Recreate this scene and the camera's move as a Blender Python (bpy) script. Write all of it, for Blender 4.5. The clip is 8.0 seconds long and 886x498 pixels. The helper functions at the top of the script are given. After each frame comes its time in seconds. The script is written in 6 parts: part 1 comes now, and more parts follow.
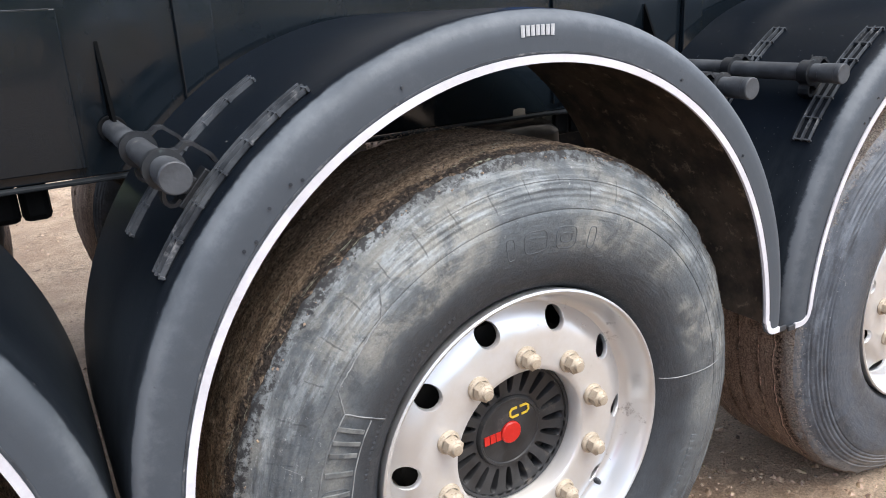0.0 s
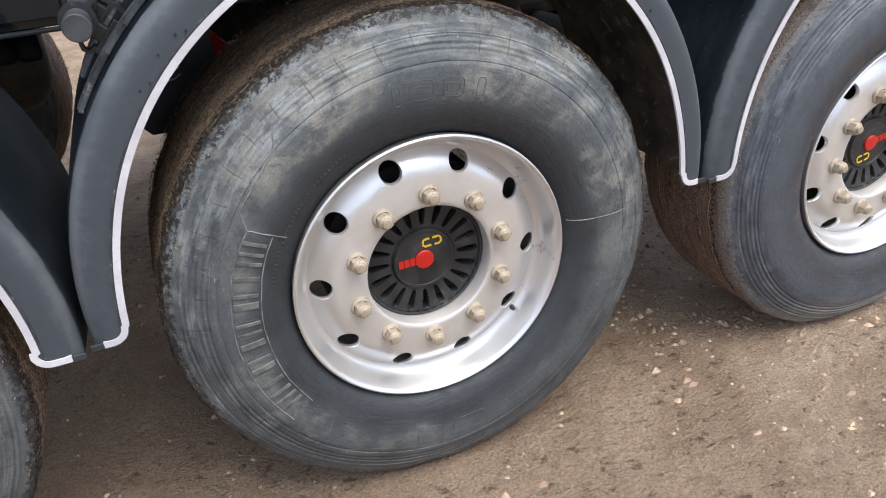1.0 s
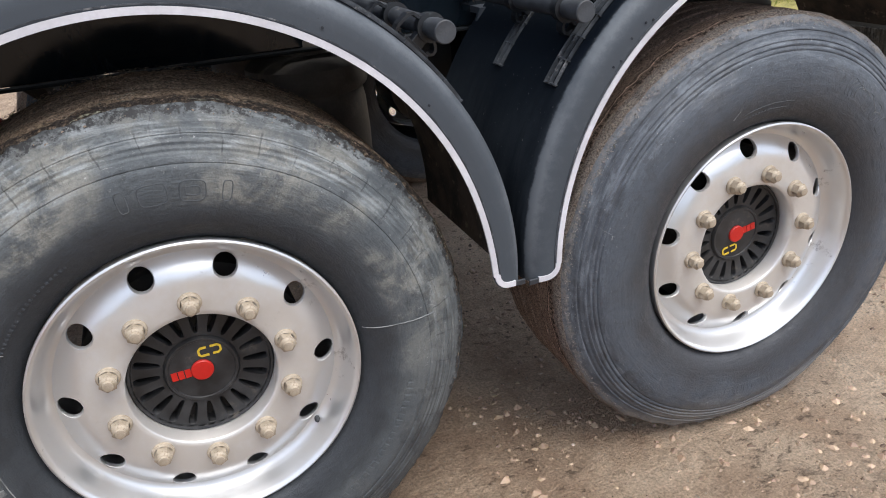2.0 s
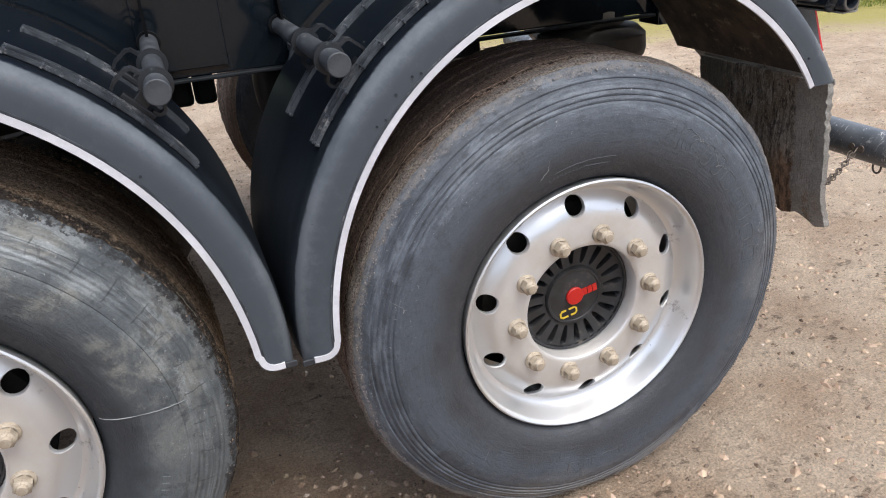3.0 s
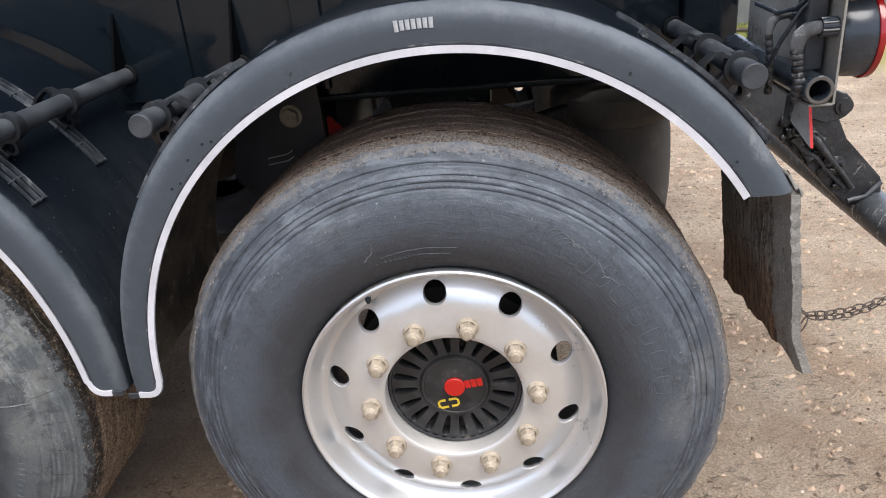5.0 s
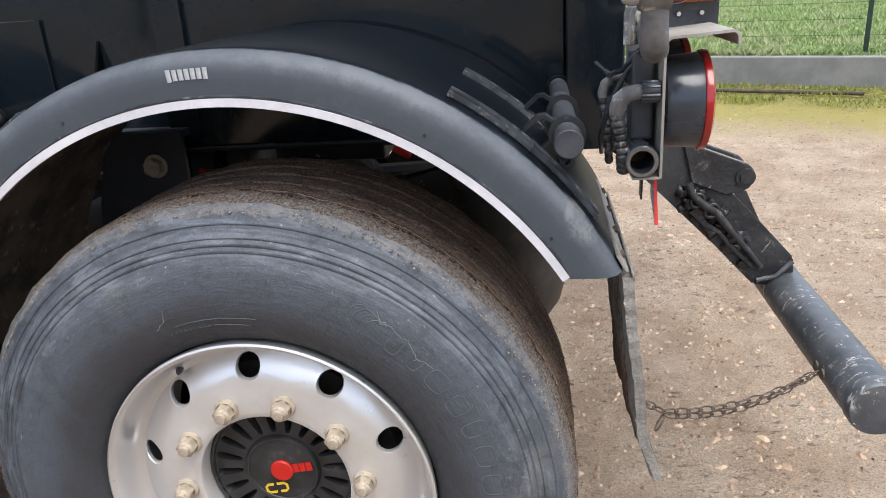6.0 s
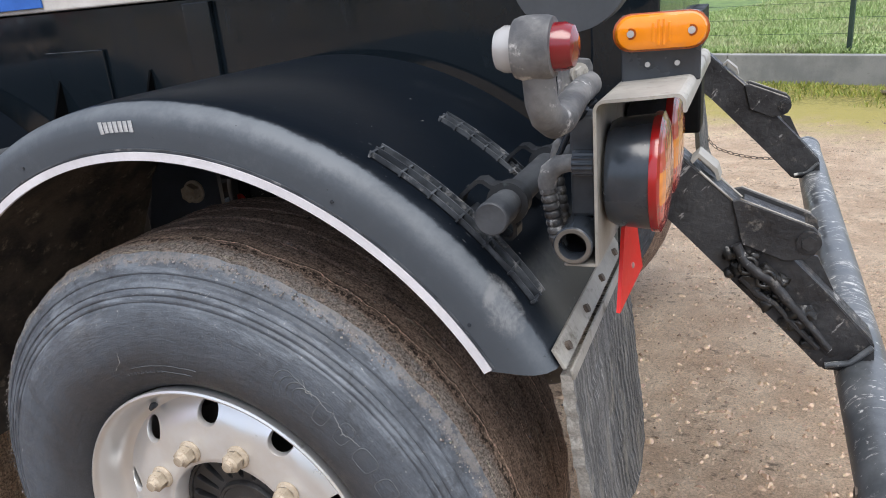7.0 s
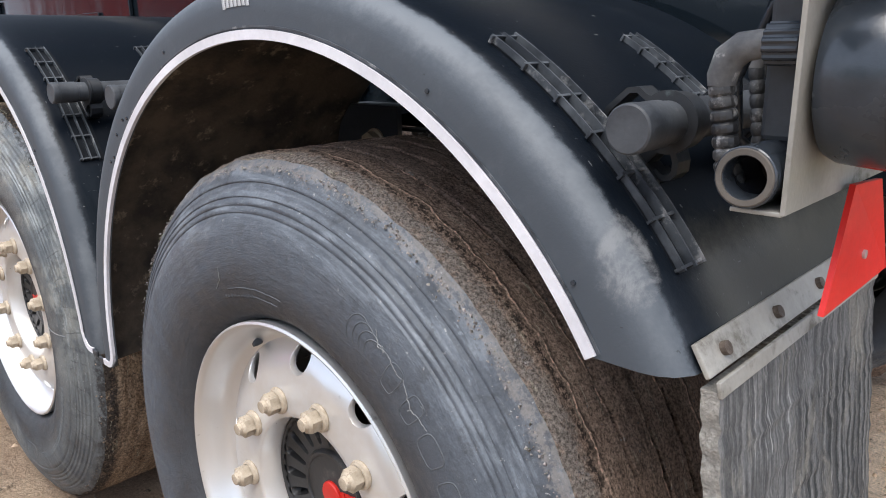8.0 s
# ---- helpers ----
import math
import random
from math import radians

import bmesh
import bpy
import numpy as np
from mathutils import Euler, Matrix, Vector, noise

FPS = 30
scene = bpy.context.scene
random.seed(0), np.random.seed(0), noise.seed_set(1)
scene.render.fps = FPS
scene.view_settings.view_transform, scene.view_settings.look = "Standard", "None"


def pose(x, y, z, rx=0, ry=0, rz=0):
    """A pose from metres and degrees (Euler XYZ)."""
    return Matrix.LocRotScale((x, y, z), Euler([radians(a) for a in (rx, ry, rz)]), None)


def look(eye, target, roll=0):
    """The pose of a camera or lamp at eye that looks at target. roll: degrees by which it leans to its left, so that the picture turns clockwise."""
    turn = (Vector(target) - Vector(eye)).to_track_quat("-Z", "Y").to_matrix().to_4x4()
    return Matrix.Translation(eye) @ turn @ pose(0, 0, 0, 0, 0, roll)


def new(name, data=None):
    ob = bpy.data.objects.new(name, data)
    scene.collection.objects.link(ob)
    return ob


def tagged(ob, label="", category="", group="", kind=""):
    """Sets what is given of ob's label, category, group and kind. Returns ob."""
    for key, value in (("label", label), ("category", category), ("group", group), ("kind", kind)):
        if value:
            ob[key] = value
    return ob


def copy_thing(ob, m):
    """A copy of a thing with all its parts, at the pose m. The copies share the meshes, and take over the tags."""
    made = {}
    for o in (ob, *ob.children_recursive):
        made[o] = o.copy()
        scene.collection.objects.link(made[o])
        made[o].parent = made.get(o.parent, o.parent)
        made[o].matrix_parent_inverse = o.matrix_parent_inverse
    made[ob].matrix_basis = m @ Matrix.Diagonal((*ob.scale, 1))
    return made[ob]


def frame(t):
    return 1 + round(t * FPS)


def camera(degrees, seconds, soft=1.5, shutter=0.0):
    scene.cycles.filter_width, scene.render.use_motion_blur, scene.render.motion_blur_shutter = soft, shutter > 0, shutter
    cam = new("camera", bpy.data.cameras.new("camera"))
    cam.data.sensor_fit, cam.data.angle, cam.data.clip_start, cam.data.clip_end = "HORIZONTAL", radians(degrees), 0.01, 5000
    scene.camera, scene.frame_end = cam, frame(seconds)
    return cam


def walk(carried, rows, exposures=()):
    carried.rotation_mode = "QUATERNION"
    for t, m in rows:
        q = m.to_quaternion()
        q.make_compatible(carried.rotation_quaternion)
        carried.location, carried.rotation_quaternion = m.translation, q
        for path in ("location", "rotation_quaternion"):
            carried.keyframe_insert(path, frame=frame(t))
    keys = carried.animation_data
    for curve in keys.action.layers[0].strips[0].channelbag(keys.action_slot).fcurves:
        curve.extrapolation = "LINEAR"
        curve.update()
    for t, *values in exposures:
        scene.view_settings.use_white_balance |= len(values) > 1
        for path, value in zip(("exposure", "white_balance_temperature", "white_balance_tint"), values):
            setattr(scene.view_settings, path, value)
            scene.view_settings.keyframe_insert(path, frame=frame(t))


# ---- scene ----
cam = camera(62.2, 8.0, soft=1.0)
PATH = [
    (0, (-0.677, -0.924, 1.273), (0.262, 0.728, 0.651), -3.2),
    (0.5, (-0.593, -1.08, 1.287), (0.213, 0.579, 0.514), -3.1),
    (1, (-0.44, -1.235, 1.299), (0.178, 0.401, 0.327), -4.6),
    (1.5, (-0.232, -1.269, 1.319), (0.369, 0.395, 0.386), -4.7),
    (1.7, (-0.118, -1.261, 1.309), (0.509, 0.431, 0.447), -4.4),
    (2.8, (0.434, -1.189, 1.326), (1.049, 0.511, 0.47), -4.3),
    (3, (0.542, -1.206, 1.334), (1.15, 0.496, 0.476), -4.4),
    (3.5, (0.772, -1.236, 1.334), (1.343, 0.477, 0.473), -4.8),
    (4, (1.019, -1.174, 1.309), (1.499, 0.569, 0.453), -3.7),
    (4.2, (1.095, -1.151, 1.328), (1.433, 0.626, 0.475), -3.5),
    (5.3, (1.543, -1.201, 1.376), (1.296, 0.623, 0.595), -5.1),
    (5.5, (1.615, -1.188, 1.37), (1.358, 0.661, 0.652), -4.6),
    (6, (1.781, -1.026, 1.336), (1.516, 0.834, 0.649), -3.8),
    (6.5, (1.921, -0.869, 1.353), (1.561, 0.978, 0.674), -3.5),
    (7, (2.103, -0.798, 1.377), (1.347, 0.928, 0.707), -5.3),
    (7.5, (2.206, -0.736, 1.348), (1.097, 0.796, 0.697), -4.2),
    (8, (2.129, -0.537, 1.178), (0.784, 0.844, 0.645), -0.9),
]
EXPOSURES = ((0.0, 1.36), (0.5, 1.14), (1.0, 0.97), (1.5, 0.82), (3.0, 0.89), (3.5, 0.86), (4.0, 0.71), (5.5, 1.06), (6.0, 0.97), (6.5, 0.91), (7.0, 0.89), (7.5, 1.02), (8.0, 1.10))
walk(cam, [(t, look(eye, target, roll)) for t, eye, target, roll in PATH], EXPOSURES)

# ---- light: an overcast day ----
world = bpy.data.worlds.new("sky")
scene.world = world
world.use_nodes = True
wn = world.node_tree
sky = wn.nodes.new("ShaderNodeTexSky")
sky.sky_type, sky.sun_disc = "NISHITA", False
sky.sun_elevation, sky.sun_rotation = radians(64), radians(160)
sky.air_density, sky.dust_density, sky.ozone_density = 1.0, 4.0, 1.0
soften = wn.nodes.new("ShaderNodeMixRGB")
soften.inputs[0].default_value = 0.8
soften.inputs[2].default_value = (4.28, 4.85, 6.05, 1)
wn.links.new(sky.outputs[0], soften.inputs[1])
wn.links.new(soften.outputs[0], wn.nodes["Background"].inputs[0])
wn.nodes["Background"].inputs[1].default_value = 0.15
sun = new("sun", bpy.data.lights.new("sun", "SUN"))
sun.data.energy, sun.data.angle, sun.data.color = 2.2, radians(45), (1.0, 0.965, 0.915)
sun.matrix_world = look((0, 0, 0), (-0.22, 0.42, -1.0))
scene.view_settings.exposure = 1.32

# ---- materials ----


class Graph:
    """A node material under construction."""

    def __init__(self, name):
        self.mat = bpy.data.materials.new(name)
        self.mat.use_nodes = True
        self.tree = self.mat.node_tree
        self.shader = self.tree.nodes["Principled BSDF"]
        self.coord = self.tree.nodes.new("ShaderNodeTexCoord").outputs["Object"]

    def put(self, socket, value):
        if hasattr(value, "is_linked"):
            self.tree.links.new(value, socket)
        elif isinstance(value, tuple) and len(value) == 3 and socket.type == "RGBA":
            socket.default_value = (*value, 1)
        else:
            socket.default_value = value

    def set(self, key, value):
        self.put(self.shader.inputs[key], value)

    def noise(self, scale, detail=5.0, rough=0.6, distort=0.0, vec=None):
        n = self.tree.nodes.new("ShaderNodeTexNoise")
        self.put(n.inputs["Vector"], vec or self.coord)
        n.inputs["Scale"].default_value, n.inputs["Detail"].default_value = scale, detail
        n.inputs["Roughness"].default_value, n.inputs["Distortion"].default_value = rough, distort
        return n.outputs["Fac"]

    def voronoi(self, scale, vec=None, feature="F1"):
        n = self.tree.nodes.new("ShaderNodeTexVoronoi")
        n.feature = feature
        self.put(n.inputs["Vector"], vec or self.coord)
        n.inputs["Scale"].default_value = scale
        return n.outputs["Distance"]

    def step(self, value, low, high, out0=0.0, out1=1.0):
        n = self.tree.nodes.new("ShaderNodeMapRange")
        n.interpolation_type = "SMOOTHSTEP"
        self.put(n.inputs[0], value)
        for k, v in enumerate((low, high, out0, out1)):
            n.inputs[k + 1].default_value = v
        return n.outputs[0]

    def mix(self, fac, a, b, blend="MIX"):
        n = self.tree.nodes.new("ShaderNodeMixRGB")
        n.blend_type = blend
        for k, v in enumerate((fac, a, b)):
            self.put(n.inputs[k], v)
        return n.outputs[0]

    def math(self, op, a, b=0.0):
        n = self.tree.nodes.new("ShaderNodeMath")
        n.operation = op
        self.put(n.inputs[0], a)
        self.put(n.inputs[1], b)
        return n.outputs[0]

    def axes(self):
        n = self.tree.nodes.new("ShaderNodeSeparateXYZ")
        self.put(n.inputs[0], self.coord)
        return n.outputs

    def stretch(self, x, y, z, turn=0.0):
        n = self.tree.nodes.new("ShaderNodeMapping")
        n.vector_type = "TEXTURE" if turn else "POINT"
        self.put(n.inputs[0], self.coord)
        if turn:
            n.inputs["Rotation"].default_value = (0, radians(turn), 0)
            x, y, z = 1 / x, 1 / y, 1 / z
        n.inputs["Scale"].default_value = (x, y, z)
        return n.outputs[0]

    def polar(self):
        """Distance from the y axis, and a vector that runs along rings round it."""
        x, y, z = self.axes()
        r = self.math("SQRT", self.math("ADD", self.math("MULTIPLY", x, x), self.math("MULTIPLY", z, z)))
        a = self.math("ARCTAN2", x, z)
        return r, self.rings(a, y, r, 0.5, 1.0), y

    def rings(self, a, y, r, along, across):
        v = self.tree.nodes.new("ShaderNodeCombineXYZ")
        for k, q in enumerate((self.math("MULTIPLY", a, along), y, self.math("MULTIPLY", r, across))):
            self.put(v.inputs[k], q)
        return v.outputs[0]

    def bump(self, height, strength=0.3, distance=0.003):
        n = self.tree.nodes.new("ShaderNodeBump")
        n.inputs["Strength"].default_value, n.inputs["Distance"].default_value = strength, distance
        self.put(n.inputs["Height"], height)
        self.put(self.shader.inputs["Normal"], n.outputs[0])


def plain(name, low, high, rough=(0.4, 0.6), metal=0.0, scale=9.0, fine=140.0, bump=0.15, dirt=None, dirt_at=(0.58, 0.72), dirt_scale=14.0):
    """A worn surface: two tones at one scale, grain at another, and dirt in patches."""
    g = Graph(name)
    big, grain = g.noise(scale), g.noise(fine, 3.0)
    colour = g.mix(g.step(big, 0.35, 0.65), low, high)
    colour = g.mix(0.35, colour, g.mix(grain, (0.35, 0.35, 0.35), (1.0, 1.0, 1.0)), "MULTIPLY")
    roughness = g.step(big, 0.3, 0.7, rough[0], rough[1])
    if dirt:
        patch = g.step(g.noise(dirt_scale, 8.0, 0.7), dirt_at[0], dirt_at[1])
        colour = g.mix(patch, colour, dirt)
        roughness = g.math("MAXIMUM", roughness, g.math("MULTIPLY", patch, 0.85))
        g.set("Metallic", g.math("MULTIPLY", g.math("SUBTRACT", 1.0, patch), metal))
    else:
        g.set("Metallic", metal)
    g.set("Base Color", colour)
    g.set("Roughness", roughness)
    g.bump(g.math("ADD", grain, g.math("MULTIPLY", big, 2.0)), bump, 0.002)
    return g.mat


def sidewall(name, inner, body, stain, stain_low, stain_high, pale, scuff, wiped, bare, ticks, crust, caked, splash):
    """Tyre rubber: darker at the bead, blotted with dust, rubbed in streaks round it, scratched at the shoulder."""
    g = Graph(name)
    x, y, z = g.axes()
    r = g.polar()[0]
    a = g.math("ARCTAN2", x, z)
    cloud = g.noise(3.4, 6, 0.62, 0.3)
    blot = g.noise(14, 10, 0.74, 0.5)
    speck = g.noise(70, 7, 0.75)
    grain = g.noise(300, 3, 0.7)
    long = g.noise(1.0, 9, 0.72, 0.3, g.rings(a, y, r, 5.0, 55.0))
    hair = g.noise(1.0, 7, 0.70, 0.0, g.rings(a, y, r, 13.0, 230.0))
    wob = g.math("ADD", r, g.math("MULTIPLY", g.math("SUBTRACT", cloud, 0.5), 0.10))
    wob = g.math("ADD", wob, g.math("MULTIPLY", g.math("SUBTRACT", blot, 0.5), 0.05))
    colour = g.mix(g.step(wob, 0.340, 0.410), inner, body)
    colour = g.mix(g.step(speck, 0.50, 0.68, 0, 0.45), colour, tuple(c * 0.45 for c in body))
    mid = g.math("MULTIPLY", g.step(wob, 0.365, 0.405), g.step(wob, 0.50, 0.545, 1, 0.45))
    mid = g.math("MULTIPLY", mid, g.step(cloud, stain_low, stain_high))
    mid = g.math("MULTIPLY", mid, g.step(blot, 0.40, 0.56, 0.1, 1.0))
    # Stain and rubbing thin out towards the lower right, along fixed x and z.
    quadrant = g.math("ADD", g.math("SUBTRACT", g.math("MULTIPLY", z, 0.75), g.math("MULTIPLY", x, 0.55)), g.math("MULTIPLY", g.math("SUBTRACT", blot, 0.5), 0.5))
    quadrant = g.step(quadrant, -0.28, -0.02, 1.0 - bare, 1.0)
    mid = g.math("MULTIPLY", mid, quadrant)
    colour = g.mix(g.math("MULTIPLY", mid, 0.85), colour, stain)
    edge = g.step(wob, 0.415, 0.475)
    rub = g.math("MULTIPLY", edge, g.step(long, 0.46, 0.62))
    rub = g.math("MULTIPLY", rub, g.step(cloud, wiped, wiped + 0.16, 0.25, 1.0))
    rub = g.math("MULTIPLY", rub, quadrant)
    colour = g.mix(g.math("MULTIPLY", rub, scuff), colour, pale)
    line = g.math("MULTIPLY", g.step(hair, 0.60, 0.68), g.math("MULTIPLY", edge, g.step(blot, 0.42, 0.60)))
    colour = g.mix(g.math("MULTIPLY", line, 0.75), colour, tuple(min(0.42, c * 1.7) for c in pale))
    tick = g.math("MULTIPLY", g.step(g.math("SINE", g.math("MULTIPLY", g.math("ADD", a, g.math("MULTIPLY", cloud, 0.12)), 46.0)), 0.985, 0.999), g.math("MULTIPLY", g.step(r, 0.452, 0.458), g.step(r, 0.490, 0.500, 1, 0)))
    tick = g.math("MULTIPLY", tick, g.math("MULTIPLY", g.step(blot, 0.44, 0.52), ticks))
    colour = g.mix(g.math("MULTIPLY", tick, 0.55), colour, tuple(c * 0.5 for c in inner))
    dark = g.math("MULTIPLY", g.step(g.noise(19, 9, 0.76, 0.4), 0.54, 0.60), g.step(wob, 0.38, 0.44, 0.25, 0.45))
    colour = g.mix(dark, colour, tuple(c * 0.7 for c in inner))
    scratch = g.step(g.noise(1.0, 4, 0.6, 0.0, g.stretch(160, 3, 7, 25)), 0.70, 0.74)
    other = g.step(g.noise(1.0, 4, 0.6, 0.0, g.stretch(150, 3, 8, -58)), 0.70, 0.74)
    scratch = g.math("MULTIPLY", g.math("MAXIMUM", scratch, other), g.step(r, 0.36, 0.42))
    colour = g.mix(g.math("MULTIPLY", scratch, 0.6), colour, (0.34, 0.34, 0.33))
    rim = g.math("ADD", r, g.math("MULTIPLY", g.math("SUBTRACT", g.noise(42, 8, 0.78), 0.5), 0.045))
    colour = g.mix(g.math("MULTIPLY", g.step(rim, 0.5130, 0.5175), g.step(speck, 0.42, 0.54, 0.1, caked)), colour, crust)
    low = g.math("ADD", z, g.math("MULTIPLY", g.math("SUBTRACT", blot, 0.5), 0.30))
    low = g.math("MULTIPLY", g.step(low, -0.34, -0.47), g.step(wob, 0.40, 0.50))
    colour = g.mix(g.math("MULTIPLY", low, splash), colour, (0.235, 0.222, 0.205))
    chip = g.math("MULTIPLY", g.step(g.noise(130, 5, 0.75), 0.635, 0.68), g.step(wob, 0.39, 0.45))
    colour = g.mix(g.math("MULTIPLY", chip, 0.7), colour, (0.36, 0.36, 0.35))
    colour = g.mix(0.30, colour, g.mix(g.step(grain, 0.3, 0.7), (0.45, 0.45, 0.45), (1.30, 1.30, 1.30)), "MULTIPLY")
    g.set("Base Color", colour)
    g.set("Roughness", g.step(blot, 0.35, 0.65, 0.42, 0.75))
    lines = g.math("MULTIPLY", g.math("SINE", g.math("MULTIPLY", r, 640.0)), g.math("MULTIPLY", g.step(r, 0.452, 0.458), g.step(r, 0.50, 0.51, 0.7, 0.0)))
    height = g.math("ADD", g.math("MULTIPLY", lines, 1.0), g.math("ADD", g.math("MULTIPLY", speck, 1.2), g.math("MULTIPLY", long, 2.5)))
    g.bump(g.math("SUBTRACT", height, g.math("MULTIPLY", scratch, 0.8)), 0.55, 0.0024)
    return g.mat


def tread(name, low, high, crumb, pitted, coarse, cracks=()):
    """Worn tread caked with dried mud, streaked round the tyre, crumbly at the shoulder."""
    g = Graph(name)
    x, y, z = g.axes()
    r = g.polar()[0]
    a = g.math("ARCTAN2", x, z)
    across = g.tree.nodes.new("ShaderNodeCombineXYZ")
    g.put(across.inputs[0], g.math("MULTIPLY", a, 4.0))
    g.put(across.inputs[1], g.math("MULTIPLY", y, 60.0))
    streak = g.noise(1.0, 8, 0.72, 0.5, across.outputs[0])
    clod, grain = g.noise(60, 7, 0.78), g.noise(coarse, 4, 0.75)
    colour = g.mix(g.step(streak, 0.36, 0.64), low, high)
    colour = g.mix(g.step(clod, 0.50, 0.62, 0, pitted), colour, (0.026, 0.020, 0.016))
    rim = g.math("MULTIPLY", g.step(g.math("ADD", y, g.math("MULTIPLY", g.math("SUBTRACT", clod, 0.5), 0.05)), 0.044, 0.030), g.step(g.noise(90, 6, 0.75), 0.36, 0.50, 0.45, 1.0))
    colour = g.mix(g.math("MULTIPLY", rim, 0.9), colour, crumb)
    fibre = g.math("MULTIPLY", g.step(g.noise(1.0, 6, 0.7, 0.2, g.rings(a, g.math("MULTIPLY", y, 170.0), r, 7.0, 1.0)), 0.60, 0.66), 0.75)
    colour = g.mix(fibre, colour, tuple(min(0.5, c * 1.5) for c in high))
    sway = g.math("ADD", y, g.math("ADD", g.math("MULTIPLY", g.math("SUBTRACT", g.noise(16, 4, 0.6), 0.5), 0.030), g.math("MULTIPLY", g.math("SUBTRACT", clod, 0.5), 0.008)))
    broken = g.step(g.noise(11, 4, 0.6), 0.36, 0.50, 0.1, 0.95)
    if cracks:
        pits = g.math("MULTIPLY", g.step(g.math("ABSOLUTE", g.math("SUBTRACT", sway, 0.047)), 0.003, 0.010, 1, 0), g.step(g.noise(120, 6, 0.75), 0.46, 0.54))
        colour = g.mix(g.math("MULTIPLY", pits, 0.9), colour, (0.030, 0.023, 0.019))
    for at in cracks:
        off = g.math("SUBTRACT", sway, at)
        pale = g.step(g.math("ABSOLUTE", g.math("ADD", off, 0.0034)), 0.0010, 0.0022, 1, 0)
        colour = g.mix(g.math("MULTIPLY", pale, g.step(broken, 0.1, 0.95, 0.45, 0.95)), colour, tuple(min(0.75, c * 1.8) for c in high))
        dark = g.step(g.math("ABSOLUTE", off), 0.0012, 0.0028, 1, 0)
        colour = g.mix(g.math("MULTIPLY", dark, g.math("MULTIPLY", broken, 0.55)), colour, (0.020, 0.015, 0.012))
    colour = g.mix(0.85, colour, g.mix(g.step(grain, 0.3, 0.7), (0.16, 0.16, 0.16), (1.75, 1.75, 1.75)), "MULTIPLY")
    g.set("Base Color", colour)
    g.set("Roughness", 0.92)
    g.set("Specular IOR Level", 0.2)
    g.bump(g.math("ADD", g.math("MULTIPLY", clod, 2.0), g.math("ADD", grain, streak)), 1.0, 0.008)
    return g.mat


def guard_plastic(name, scrape=None):
    """Black moulded plastic: faded to grey on the outer face, chalk and a painted highlight along the shoulder, darker
    on top.
    """
    g = Graph(name)
    x, y, z = g.axes()
    jag = g.noise(34, 8, 0.78)
    cloud = g.noise(3.5, 5, 0.6)
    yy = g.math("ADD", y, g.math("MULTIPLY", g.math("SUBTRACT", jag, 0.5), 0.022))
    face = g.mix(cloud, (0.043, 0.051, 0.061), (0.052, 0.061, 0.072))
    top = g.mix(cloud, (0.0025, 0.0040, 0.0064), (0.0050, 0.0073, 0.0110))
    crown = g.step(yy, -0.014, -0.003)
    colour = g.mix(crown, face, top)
    # Chalk line at the shoulder; its soft ramp also paints a gloss highlight.
    chalk_sheen = g.math("MULTIPLY", g.step(yy, -0.038, -0.024), g.step(yy, -0.015, -0.006, 1, 0))
    colour = g.mix(g.math("MULTIPLY", chalk_sheen, g.step(g.noise(4.5, 6, 0.7), 0.36, 0.62, 0.15, 0.7)), colour, (0.130, 0.141, 0.153))
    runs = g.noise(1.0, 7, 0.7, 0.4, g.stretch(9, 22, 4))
    # Dusty runs, plus an even painted lift for light on the low upright sides.
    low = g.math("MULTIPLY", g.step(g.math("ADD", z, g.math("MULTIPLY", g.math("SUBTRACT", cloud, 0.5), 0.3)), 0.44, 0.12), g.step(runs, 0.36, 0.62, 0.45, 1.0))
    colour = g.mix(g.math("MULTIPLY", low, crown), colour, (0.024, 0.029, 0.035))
    smear = g.math("MULTIPLY", g.step(g.noise(6, 8, 0.7, 0.8), 0.55, 0.72), g.step(crown, 0.0, 1.0, 0.18, 0.09))
    colour = g.mix(smear, colour, (0.055, 0.058, 0.062))
    fleck = g.step(g.noise(90, 3, 0.6), 0.72, 0.76, 0, 0.5)
    colour = g.mix(fleck, colour, (0.012, 0.012, 0.013))
    if scrape:
        dusty = g.math("MULTIPLY", g.step(g.math("ADD", x, g.math("MULTIPLY", g.math("SUBTRACT", jag, 0.5), 0.05)), 0.505, 0.550), g.step(yy, 0.02, 0.09))
        colour = g.mix(g.math("MULTIPLY", dusty, 0.85), colour, g.mix(cloud, (0.050, 0.050, 0.044), (0.105, 0.102, 0.090)))
        gap = g.tree.nodes.new("ShaderNodeVectorMath")
        gap.operation = "DISTANCE"
        g.put(gap.inputs[0], g.stretch(1.25, 1.6, 0.72))
        gap.inputs[1].default_value = (scrape[0] * 1.25, scrape[1] * 1.6, scrape[2] * 0.72)
        spot = g.step(g.math("ADD", gap.outputs["Value"], g.math("MULTIPLY", g.noise(28, 8, 0.8), 0.045)), 0.050, 0.064, 1, 0)
        spot = g.math("MULTIPLY", spot, g.step(g.noise(1.0, 7, 0.7, 0.3, g.stretch(70, 30, 38)), 0.38, 0.60, 0.2, 1.0))
        colour = g.mix(g.math("MULTIPLY", spot, 0.75), colour, (0.165, 0.168, 0.172))
    colour = g.mix(g.math("MULTIPLY", crown, g.step(g.noise(130, 2, 0.5), 0.735, 0.76, 0, 0.6)), colour, (0.16, 0.16, 0.155))
